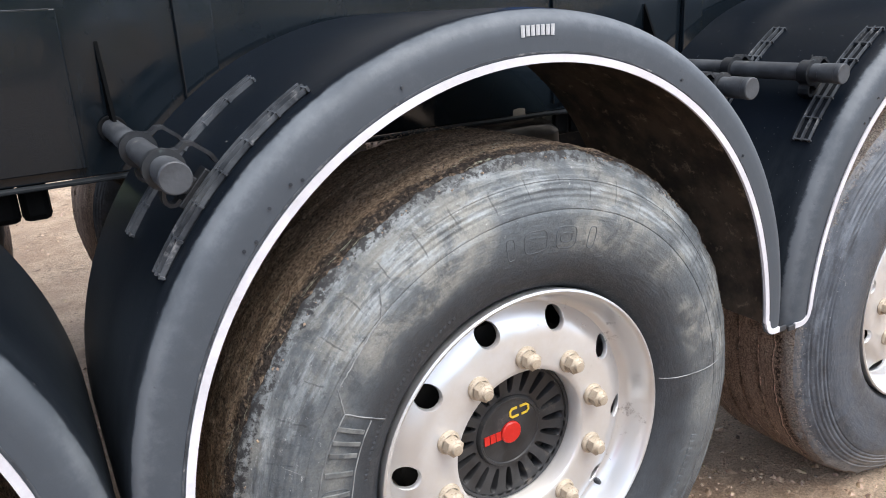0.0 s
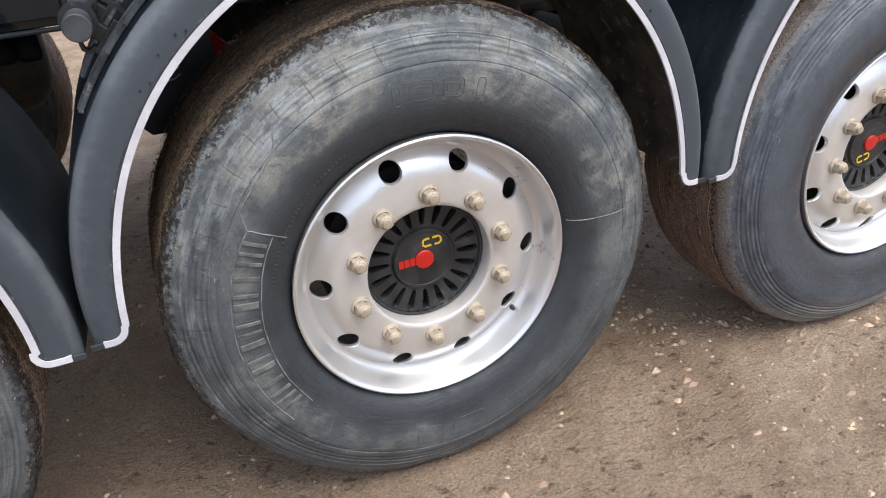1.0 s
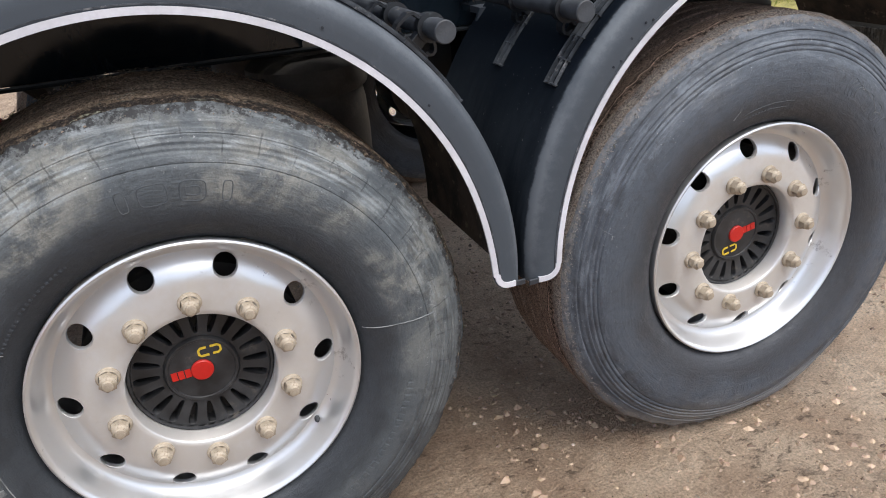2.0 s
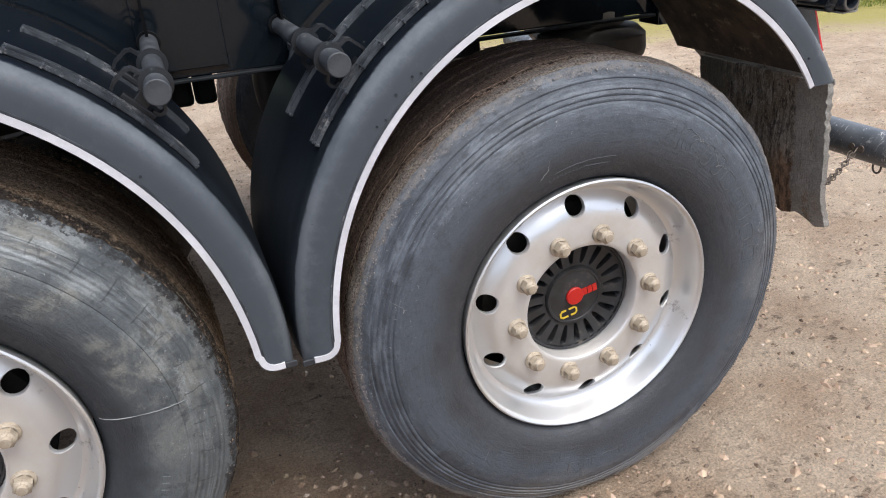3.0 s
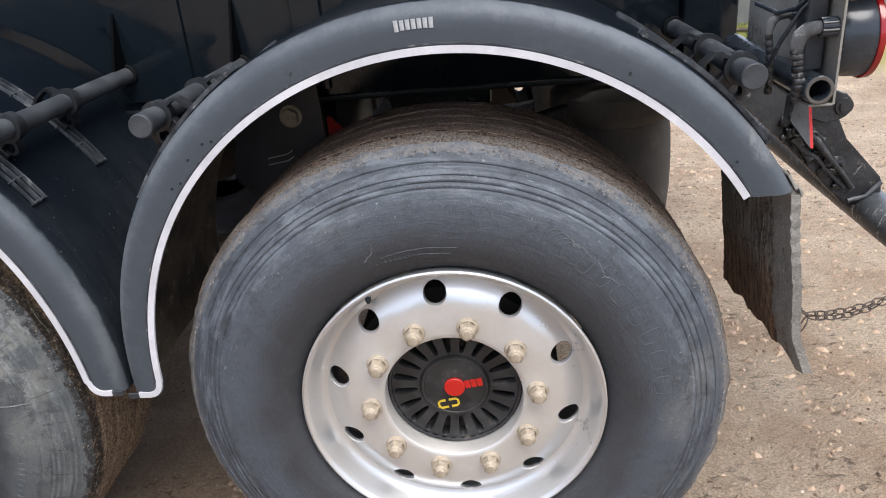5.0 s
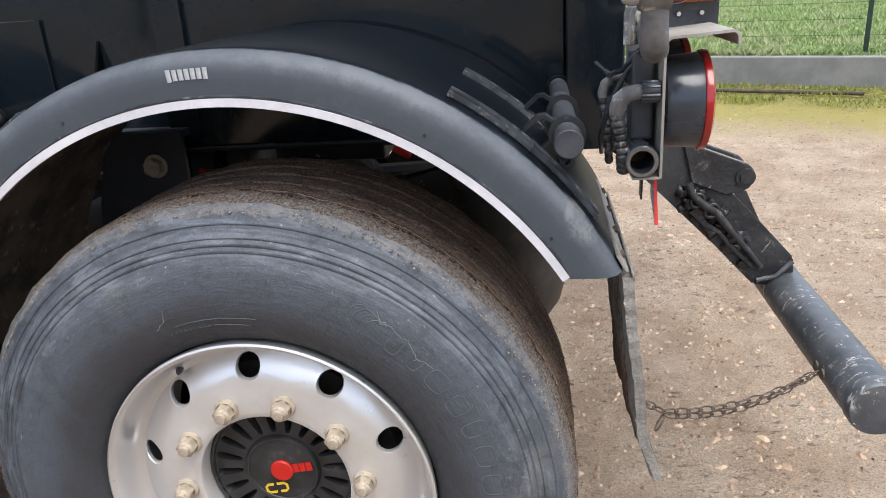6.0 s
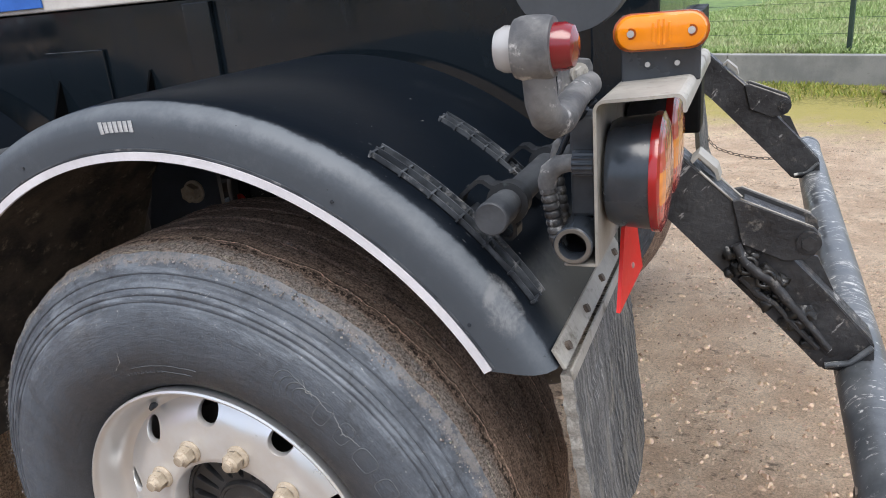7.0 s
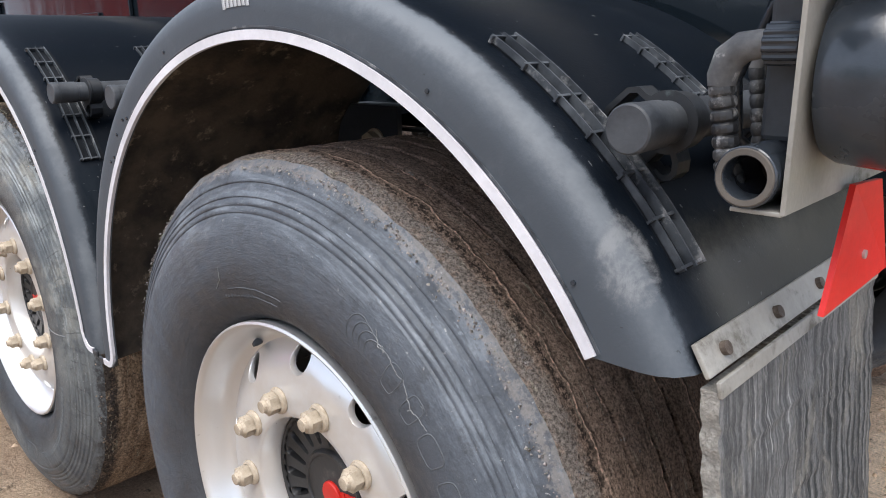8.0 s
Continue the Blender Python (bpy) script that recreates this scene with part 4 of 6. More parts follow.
def crumbs(wheel, count, seed, spread, material, big):
    """Dried mud stuck to the tread and its shoulder."""
    rng = random.Random(seed)
    verts, faces = [], []
    for _ in range(count):
        a = rng.uniform(0, 2 * math.pi)
        if rng.random() < spread:
            y, r = rng.uniform(0.03, 0.33), 0.5362
        else:
            y = 0.023 + rng.gauss(0, 0.011)
            r = 0.5330 - max(0.0, 0.026 - y) * 0.55
        c = Vector((r * math.cos(a), y, r * math.sin(a)))
        if c.z < -0.49:
            continue
        out = Vector((math.cos(a), -0.5 if y < 0.03 else 0, math.sin(a))).normalized()
        s = 0.0007 + big * rng.random() ** 2
        u = out.orthogonal().normalized()
        w = out.cross(u)
        q, n = rng.uniform(0, 6.28), len(verts)
        for i in range(4):
            t = q + i * 1.57 + rng.uniform(-0.4, 0.4)
            verts.append(tuple(c + s * rng.uniform(0.7, 1.4) * (math.cos(t) * u + math.sin(t) * w) - out * 0.001))
        verts.append(tuple(c + out * s * rng.uniform(0.15, 0.55)))
        faces += [(n + i, n + (i + 1) % 4, n + 4) for i in range(4)]
    me = bpy.data.meshes.new("dried_mud")
    me.from_pydata(verts, [], faces)
    me.materials.append(material)
    ob = new("dried_mud", me)
    ob.parent = wheel
    return tagged(ob, "dried mud crumbs on the tread", kind="stuff")


def build_wheel(axle, at_y, nuts, cap_turn, side, tread_mat, grooves, marks, seed, label, mud=None, spread=0.5, valve=120):
    x, z = axle
    wheel = part("wheel", rim_mesh(), ALLOY, trailer, label, at=(x, at_y, z), turn=(0, -nuts, 0), smooth=50)
    part("tyre", flatten(tyre_mesh(grooves, seed, (0.459, 0.469, 0.480, 0.499) if side is SIDE_C else (0.440, 0.485), 0.7 if side is SIDE_C else 1.5), z), (side, tread_mat), wheel, "worn wide truck tyre caked with mud", turn=(0, nuts, 0), smooth=40)
    tyre_marks(wheel, marks, nuts, side)
    outlined_marks(wheel, C_SHAPES if side is SIDE_C else B_SHAPES, nuts, MOULD)
    if marks is B_MARKS:
        for start, wide in B_WORD:
            tyre_marks(wheel, ((start, 0, 1, 0.390, 0.046, wide),), nuts, DUSTY_BAR)
    if side is SIDE_C:
        moulded_lines(wheel, C_SEAMS, nuts, MOULD, 0.0007, 0.0006)
        moulded_lines(wheel, C_CRACKS, nuts, SEAM, 0.0005, 0.0009)
    else:
        moulded_lines(wheel, B_SEAMS, nuts, SEAM, 0.0011, 0.0007)
    if mud:
        crumbs(wheel, 34000 if side is SIDE_C else 24000, seed, spread, mud, 0.0017 if side is SIDE_C else 0.0024)
    nut = None
    for k in range(10):
        a = radians(36 * k)
        at = (0.1675 * math.cos(a), -0.0320, 0.1675 * math.sin(a))
        turn = (0, random.uniform(0, 60), 0)
        if nut is None:
            nut = part("wheel_nut", nut_mesh(), NUT, wheel, "dirty zinc wheel nut", at=at, turn=turn, smooth=30)
        else:
            copy_thing(nut, pose(*at, *turn))
    part("hub_ring", hub_ring_mesh(), HUB_BLACK, wheel, "dusty black slotted hub ring", smooth=40)
    # Added near-black disc stands in for the shade deep in the slots.
    part("hub_slot_shade", rod(bmesh.new(), (0, 0.1005, 0), (0, 0.104, 0), 0.137, 48), FLAT_BLACK, wheel)
    part("hub_cap", hub_cap_mesh(), HUB_BLACK, wheel, "black plastic hub cap", smooth=40)
    part("hub_button", button_mesh(), RED_PLASTIC, wheel, "round red button", smooth=40)
    part("hub_mark", mark_mesh("red"), RED_PLASTIC, wheel, "red blocks", turn=(0, nuts - cap_turn, 0))
    part("hub_sign", mark_mesh("yellow"), YELLOW, wheel, "yellow linked rings", turn=(0, nuts - cap_turn, 0))
    bm = sweep(bmesh.new(), [(0.2670, 0.046, 0), (0.2655, 0.038, 0), (0.2640, 0.032, 0)], [0.0060, 0.0060, 0.0045], 12)
    box(bm, (0.2635, 0.031, 0), (0.007, 0.004, 0.007), None, 0.0015)
    part("valve", bm, CHARCOAL, wheel, "short grey tyre valve", turn=(0, nuts - valve, 0), smooth=40)
    part("brake_drum", rod(bmesh.new(), (0, 0.09, 0), (0, 0.34, 0), 0.215, 40), UNDER, wheel)
    return wheel


B_MARKS = ( (118, 1.6, 12, 0.342, 0.006, 0.005), (138, 1.5, 20, 0.340, 0.007, 0.005), (290, 2.2, 26, 0.40, 0.014, 0.010))
B_WORD = ((153.0, 0.008), (156.0, 0.007), (158.8, 0.008), (163.2, 0.009), (168.4, 0.008), (171.6, 0.016), (177.4, 0.008), (180.4, 0.006), (184.2, 0.015), (189.6, 0.008), (193.0, 0.014), (198.6, 0.009), (203.0, 0.008), (206.0, 0.007), (209.0, 0.008))
C_MARKS = ((96, 1.4, 10, 0.342, 0.005, 0.005),)
B_SHAPES = ((98, 0.395, 2.2, 0.036, "box"), (91, 0.395, 6.5, 0.036, "box"), (82, 0.395, 6.0, 0.036, "box"), (82, 0.395, 3.4, 0.015, "box"), (74, 0.395, 2.2, 0.036, "box"), (169.8, 0.390, 5.6, 0.047, "box"), (178.9, 0.390, 5.2, 0.047, "box"), (191.2, 0.390, 6.0, 0.047, "box"), (262, 0.40, 9.0, 0.04, "box"), (276, 0.40, 12.0, 0.04, "box"))
C_SHAPES = tuple((60.5 - 1.7 * k, 0.404, 2.6, 0.026 - 0.003 * k, "arc") for k in range(4))
C_SHAPES += tuple((a, r, w, h, "box") for a, r, w, h in ((50.5, 0.404, 3.4, 0.042), (44.5, 0.404, 3.4, 0.042), (37.5, 0.400, 5.4, 0.034), (30.0, 0.400, 4.6, 0.034), (23.0, 0.404, 3.6, 0.042), (15.5, 0.400, 5.4, 0.034), (7.5, 0.400, 5.4, 0.034)))
C_SHAPES += tuple((a, 0.405, w, 0.026, "box") for a, w in ((262, 4.0), (267, 2.0), (270, 2.0), (275, 4.5), (281, 2.0)))
build_wheel(AXLES[1], 0.0, 15.5, 2, SIDE_B, TREAD_B, (0.19,), B_MARKS, 3, "brushed aluminium wheel with ten hand holes", CRUMB_B, 0.88, -42)
wheel_c = build_wheel(AXLES[2], 0.0, 4.5, 190, SIDE_C, TREAD_C, (0.105, 0.160, 0.210), C_MARKS, 8, "brushed aluminium wheel with ten hand holes", CRUMB_C, 0.10, 124)
build_wheel(AXLES[0], 0.0, 30, 120, SIDE_B, TREAD_B, (0.19,), (), 5, "brushed aluminium wheel with ten hand holes", CRUMB_B, 0.72)
for x, z in AXLES:
    copy_thing(wheel_c, pose(x, WIDTH, z, 0, 4.5, 180))


# heights of the front and rear foot of each mudguard, and how far the lip spreads there
FEET = ((0.557, 0.560, -0.004), (0.569, 0.579, 0.011), (0.572, 0.572, 0.005))


def arc_ends(k):
    """Angles at which a mudguard's arc begins and ends, for a radius."""

    def ends(r):
        u = 0.028 - (r - 0.577)
        lift = 0.028 - math.sqrt(max(0.0, 0.028 ** 2 - u * u)) if u > 0 else 0.0
        left = math.pi - math.asin((FEET[k][0] - GUARD_Z + lift) / r)
        right = math.asin(((0.921 - GUARD_Z) if k == 2 else FEET[k][1] - GUARD_Z + lift) / r)
        return left, right

    return ends


def spread(k, x, z, r):
    """The lip's outward lean near the feet."""
    low = min(1.0, max(0.0, (0.20 - z) / 0.24))
    return x + math.copysign(FEET[k][2] * low * low * min(1.0, max(0.0, (0.650 - r) / 0.06)), x)


GUARD_SHAPE = ((0.577, -0.030), (0.579, -0.034), (0.583, -0.037), (0.589, -0.037), (0.597, -0.037), (0.606, -0.037), (0.620, -0.037), (0.632, -0.034), (0.643, -0.026), (0.651, -0.012), (0.6535, 0.008), (0.6555, 0.045), (0.6565, 0.25), (0.656, 0.515), (0.650, 0.515), (0.649, 0.05), (0.643, 0.0), (0.630, -0.028), (0.585, -0.029))


def build_guard(k, cx):
    rear_cut = k == 2
    ends = arc_ends(k)
    bm = bmesh.new()
    rows, steps = [], 72
    for i in range(steps + 1):
        row = []
        for r, y in GUARD_SHAPE:
            left, right = ends(r)
            a = left + (right - left) * i / steps
            row.append(bm.verts.new((spread(k, r * math.cos(a), r * math.sin(a), r), y, r * math.sin(a))))
        rows.append(row)
    n = len(GUARD_SHAPE)
    for a, b in zip(rows, rows[1:]):
        for i in range(n):
            bm.faces.new((a[i], a[(i + 1) % n], b[(i + 1) % n], b[i])).material_index = 1 if 13 < i < 17 else 0
    bm.faces.new(rows[0])
    bm.faces.new(rows[-1])
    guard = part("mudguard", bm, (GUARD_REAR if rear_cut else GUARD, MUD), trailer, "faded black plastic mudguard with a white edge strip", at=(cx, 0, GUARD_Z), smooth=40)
    left, right = math.pi - math.asin((FEET[k][0] - GUARD_Z) / 0.5808), math.asin(((0.921 if rear_cut else FEET[k][1]) - GUARD_Z) / 0.5808)
    line = [(spread(k, 0.5808 * math.cos(a), 0.5808 * math.sin(a), 0.58), 0.5808 * math.sin(a)) for a in np.linspace(left - 0.062, right + (0.0 if rear_cut else 0.062), 90)]

    def corner(sign):
        foot = FEET[k][0 if sign < 0 else 1] - GUARD_Z + 0.008
        turn = [(sign * (0.6065 + FEET[k][2] + 0.025 * math.cos(t)), foot + 0.025 + 0.025 * math.sin(t)) for t in np.linspace(math.pi, 1.5 * math.pi, 9)]
        return turn + [(sign * 0.632, foot)]

    line = list(reversed(corner(-1))) + line + ([] if rear_cut else corner(1))
    lip = [(spread(k, 0.5902 * math.cos(a), 0.5902 * math.sin(a), 0.59), 0.5902 * math.sin(a)) for a in np.linspace(left - 0.03, right + (0.0 if rear_cut else 0.03), 90)]
    part("lip_ridge", ribbon(bmesh.new(), lip, 0.0024, -0.0384, -0.036), RAIL_GREY, guard, "thin raised ridge along the strip")
    part("edge_strip", ribbon(bmesh.new(), line, 0.0118, -0.0395, -0.034), WHITE_STRIP, guard, "white reflective edge strip")
    return guard


def build_rail(guard, lo, hi, y, wide):
    """A ribbed moulded rail on the mudguard's back, over a stretch of its arc in degrees."""

    def lane(name, material, y0, y1, r0, r1, a0=lo, a1=hi, count=22, label=""):
        bm, rows = bmesh.new(), []
        for k in range(count + 1):
            a = radians(a0 + (a1 - a0) * k / count)
            rows.append([bm.verts.new((r * math.cos(a), yy, r * math.sin(a))) for r, yy in ((r0, y0), (r1, y0), (r1, y1), (r0, y1))])
        for p, q in zip(rows, rows[1:]):
            for i in range(4):
                bm.faces.new((p[i], p[(i + 1) % 4], q[(i + 1) % 4], q[i]))
        bm.faces.new(rows[0])
        bm.faces.new(rows[-1])
        part(name, bm, material, guard, label)

    h = wide / 2
    lane("bracket_rail", RAIL_BASE, y - h, y + h, 0.653, 0.6566, label="ribbed black plastic bracket rail")
    for off, low in ((-h, 0.6635), (-h * 0.30, 0.6655), (h * 0.45, 0.6655)):
        lane("rail_rib", RAIL_GREY, y + off, y + off + 0.0021, 0.6560, low)
    for k in range(7):
        a = lo + 0.3 + (hi - lo - 0.6) * k / 6
        lane("rail_rung", RAIL_GREY, y - h - 0.004, y + h * 0.45, 0.6561, 0.6634, a - 0.12, a + 0.12, 1)


def ring_mesh(r0, r1, y0, y1, seg=32):
    bm = bmesh.new()
    lathe(bm, [(r0, y0), (r1 - 0.001, y0), (r1, y0 + 0.001), (r1, y1 - 0.001), (r1 - 0.001, y1), (r0, y1)], seg, closed=True)
    return bm


def build_support(x, z, mid, stayed, back=0.56):
    """A round tube from the chassis panel, with its cap, two clamps and the gusset above it."""
    tube = part("support_tube", rod(bmesh.new(), (0, 0.012, 0), (0, back - 0.004, 0), 0.0190, 32), CHARCOAL, trailer, "round black mudguard support tube", at=(x, 0, z), smooth=40)
    bm = bmesh.new()
    lathe(bm, [(0.0, -0.008), (0.0192, -0.0080), (0.0208, -0.0066), (0.0212, -0.004), (0.0212, 0.004), (0.0206, 0.005), (0.0206, 0.040), (0.0195, 0.041)], 36)
    part("end_cap", bm, CHARCOAL, tube, "grey black plastic end cap", smooth=22)
    lean = mid - 90
    turn = pose(0, 0, 0, 0, -lean, 0)
    for y in (0.075, 0.275):
        bm = ring_mesh(0.0188, 0.0258, y - 0.011, y + 0.011)
        lathe(bm, [(0.0188, y - 0.016), (0.0278, y - 0.016), (0.0278, y - 0.012), (0.0188, y - 0.012)], 32, closed=True)
        part("clamp", bm, CLAMP_BLACK, tube, "black plastic pipe clamp", smooth=35)
        crown = 1 if mid > 90 else -1
        for s in (-1, 1):
            line = [(s * 0.021, y, 0.006), (s * 0.030, y, -0.002), (s * 0.042, y, -0.004), (s * 0.048, y, -0.011), (s * 0.050, y, -0.038), (s * 0.046, y, -0.050)]
            if s != crown:
                line = [(s * 0.020, y, -0.014), (s * 0.030, y, -0.019), (s * 0.036, y, -0.026), (s * 0.036, y, -0.033), (s * 0.032, y, -0.038), (s * 0.022, y, -0.040)]
            ear = bmesh.new()
            rows = []
            for k, p in enumerate(line):
                p = Vector(p)
                d = (Vector(line[min(k + 1, 5)]) - Vector(line[max(k - 1, 0)])).normalized()
                n = Vector((-d.z, 0, d.x)) * 0.0028
                rows.append([ear.verts.new(turn @ (p + a * n + Vector((0, b, 0)))) for a, b in ((-1, -0.012), (1, -0.012), (1, 0.012), (-1, 0.012))])
            for a, b in zip(rows, rows[1:]):
                for i in range(4):
                    ear.faces.new((a[i], a[(i + 1) % 4], b[(i + 1) % 4], b[i]))
            ear.faces.new(rows[0])
            ear.faces.new(rows[-1])
            part("clamp_ear", ear, CLAMP_BLACK, tube, "bent clamp ear")
        part("clamp_foot", box(box(bmesh.new(), turn @ Vector((0, y, -0.046)), (0.062, 0.030, 0.010), turn, 0.002), turn @ Vector((0, y, -0.032)), (0.026, 0.022, 0.024), turn, 0.002), CLAMP_BLACK, tube)
    bm = slab(bmesh.new(), [(back - 0.003, 0.019), (back - 0.070, 0.019), (back - 0.060, 0.040), (back - 0.003, 0.155)], "x", -0.003, 0.003)
    if stayed:
        part("gusset", bm, FLAT_BLACK, tube, "black triangular gusset plate")
    else:
        bm.free()
    part("weld_collar", ring_mesh(0.0188, 0.0250, back - 0.018, back - 0.004), MATT, tube)
    return tube


def build_label(guard, r, mid):
    """The maker's sticker: seven plain pale bars."""
    tall = (0.017, 0.015, 0.015, 0.015, 0.015, 0.015, 0.016)
    for k in range(7):
        a = radians(mid) - (k - 3) * 0.0145
        part("label_bar", box(bmesh.new(), (0, 0, 0), (tall[k], 0.0008, 0.0066)), LABEL_GREY, guard, at=(r * math.cos(a), -0.0378, r * math.sin(a)), turn=(0, -math.degrees(a), 0))


PEGS = {0: ((-0.525, 0.484), (0.525, 0.484)), 1: ((-0.526, 0.481), (0.525, 0.485)), 2: ((-0.508, 0.487), (0.499, 0.497))}
for k, cx in enumerate(GUARDS):
    guard = build_guard(k, cx)
    for side in (-1, 1):
        low = 35.0 if (k == 2 and side > 0) else 32.0
        for y, wide, stop in ((0.045, 0.046, low), (0.280, 0.040, 45.0 if (k == 2 and side > 0) else low)):
            lo, hi = (stop, 60.0) if side > 0 else (120.5, 180.0 - stop)
            build_rail(guard, lo, hi, y, wide)
        dx, dz = PEGS[k][0 if side < 0 else 1]
        build_support(cx + dx, GUARD_Z + dz, math.degrees(math.atan2(dz, dx)), (k, side) != (2, 1))
    build_label(guard, 0.622, 92.3 if k == 2 else 90.0)
    for a, r in ((140.5, 0.602), (138.8, 0.595), (134.6, 0.606), (130.8, 0.604), (129.4, 0.596), (112.0, 0.606), (60.0, 0.604), (38.0, 0.60)):
        if not (k == 2 and a < 36):
            t = radians(a)
            part("rivet", rod(bmesh.new(), (r * math.cos(t), -0.039, r * math.sin(t)), (r * math.cos(t), -0.036, r * math.sin(t)), 0.0024, 8), LAMP_BLACK, guard)
    for side in (-1, 1) if k < 2 else (-1,):
        z = FEET[k][0 if side < 0 else 1] - GUARD_Z + 0.0065
        part("joint_clip", box(bmesh.new(), (side * 0.6435, -0.0372, z), (0.022, 0.0050, 0.0125), None, 0.002), CHARCOAL, guard, "small grey joint clip")


# ---- body and chassis ----
def panel(name, x0, x1, y0, y1, z0, z1, material, bevel=0.003, label="", parent=trailer):
    bm = box(bmesh.new(), ((x0 + x1) / 2, (y0 + y1) / 2, (z0 + z1) / 2), (x1 - x0, y1 - y0, z1 - z0), None, bevel)
    return part(name, bm, material, parent, label)


skirt = panel("side_panel", -3.2, 1.835, 0.56, 0.575, 1.012, 1.40, PAINT, 0.002, "glossy black steel side panel")
panel("panel_flange", -3.2, 1.835, 0.535, 0.5595, 1.004, 1.0115, FLANGE, 0.002, parent=skirt)
for x in (-1.67, -0.347, 0.987):
    panel("panel_post", x - 0.035, x + 0.035, 0.545, 0.5575, 1.03, 1.392, PAINT, 0.002, "black welded post", parent=skirt)
for x in (-1.98, -0.66, 0.605):
    plate = panel("doubler_plate", x - 0.10, x + 0.085, 0.551, 0.5585, 1.03, 1.308, PAINT, 0.002, "black welded doubler plate", parent=skirt)
    part("worn_edge", sweep(bmesh.new(), [(x - 0.098, 0.5508, 1.3075), (x - 0.02, 0.5508, 1.3078), (x + 0.075, 0.5508, 1.3076)], 0.0007, 6), RAIL_GREY, plate, "bare worn top edge")
for x in (-0.722, -0.670, 0.575, 0.628):
    panel("rubber_tab", x - 0.0255, x + 0.0255, 0.60, 0.625, 0.936, 1.010, MATT, 0.012, "hanging black rubber tab")
panel("rear_post", 1.838, 1.955, 0.53, 0.62, 0.98, 1.75, PAINT, 0.004, "black rear corner post")
panel("body_rail", -3.2, 1.835, 0.535, 0.60, 1.402, 1.455, RAIL_WHITE, 0.004, "dirty white lower body rail")
panel("body_side", -3.2, 1.95, 0.565, 0.60, 1.457, 3.3, PAINT, 0.004, "black tipper body side")
panel("warning_plate", 0.36, 0.56, 0.528, 0.533, 1.412, 1.56, BLUE, 0.001, "blue and white plate on the body rail")
panel("body_floor", -3.2, 1.9, 0.60, 1.90, 1.40, 1.46, BLACK_STEEL, 0.004)
panel("far_panel", -3.2, 1.835, 1.925, 1.94, 1.012, 3.3, PAINT, 0.002)
panel("rear_board", 1.88, 1.93, 0.62, 1.88, 1.25, 3.3, PAINT, 0.004, "black tailgate")
for y in (0.74, 1.62):
    bm = bmesh.new()
    box(bm, (-0.65, y + 0.06, 1.20), (5.1, 0.012, 0.36))
    box(bm, (-0.65, y + 0.06, 1.014), (5.1, 0.14, 0.016))
    box(bm, (-0.65, y + 0.06, 1.385), (5.1, 0.14, 0.016))
    part("chassis_beam", bm, BLACK_STEEL, trailer, "black steel chassis beam")
for x, z in AXLES:
    part("axle", rod(bmesh.new(), (x, 0.36, z), (x, WIDTH - 0.36, z), 0.07, 28), UNDER, trailer, "muddy axle tube", smooth=40)
    for y, s in ((0.50, 1), (WIDTH - 0.50, -1)):
        hx = x - 0.40
        bm = slab(bmesh.new(), [(hx - 0.075, 1.06), (hx + 0.10, 1.06), (hx + 0.10, 0.90), (hx + 0.03, 0.76), (hx - 0.07, 0.76), (hx - 0.135, 0.84), (hx - 0.125, 0.90)], "y", y - 0.006, y + 0.006)
        box(bm, (hx + 0.012, y + s * 0.12, 1.052), (0.17, 0.22, 0.016))
        hanger = part("hanger_bracket", bm, HANGER, trailer, "black spring hanger bracket")
        part("hanger_bolt", rod(rod(bmesh.new(), (hx + 0.03, y - s * 0.030, 0.985), (hx + 0.03, y - s * 0.006, 0.985), 0.021, 6), (hx + 0.03, y - s * 0.011, 0.985), (hx + 0.03, y - s * 0.006, 0.985), 0.027, 20), NUT, hanger, "dull yellow bolt head")
        for dz in (0.0, -0.016):
            part("worn_edge", sweep(bmesh.new(), [(hx - 0.045, y - s * 0.0065, 0.885 + dz), (hx + 0.005, y - s * 0.0065, 0.893 + dz), (hx + 0.020, y - s * 0.0065, 0.902 + dz)], 0.0016, 6), SCREW, hanger, "bare scratched steel edge")
        bm = bmesh.new()
        sweep(bm, [(hx, y + s * 0.09, 0.80), (hx + 0.2, y + s * 0.09, 0.595), (x, y + s * 0.09, z + 0.09), (x + 0.2, y + s * 0.09, 0.60), (x + 0.40, y + s * 0.05, 0.62)], 0.045, 10)
        part("trailing_arm", bm, UNDER, trailer, "muddy trailing arm")
        bm = bmesh.new()
        prof = [(0.0, 1.035), (0.088, 1.034), (0.092, 1.026), (0.092, 0.992), (0.13, 0.982), (0.152, 0.962), (0.155, 0.925), (0.150, 0.905), (0.137, 0.895), (0.143, 0.86), (0.146, 0.78), (0.144, 0.70), (0.138, 0.64), (0.126, 0.592), (0.105, 0.560), (0.070, 0.534), (0.0, 0.528)]
        lathe(bm, prof, 36)
        bmesh.ops.rotate(bm, verts=bm.verts, matrix=Matrix.Rotation(radians(90), 3, "X"))
        spring = part("air_spring", bm, AIRBAG, trailer, "black rubber air spring bellows", at=(x + 0.400, y + s * 0.15, 0), smooth=40)
        for v in spring.data.vertices:
            v.co.z = abs(v.co.z)
bm = bmesh.new()
lathe(bm, [(0.0, 1.155), (0.06, 1.16), (0.10, 1.178), (0.118, 1.21), (0.118, 1.38), (0.10, 1.415), (0.06, 1.435), (0.0, 1.44)], 40)
tank = part("air_tank", bm, BLACK_STEEL, trailer, "black steel air tank under the chassis", at=(-0.385, 0.87, 0.905), turn=(0, 0, -90), smooth=40)
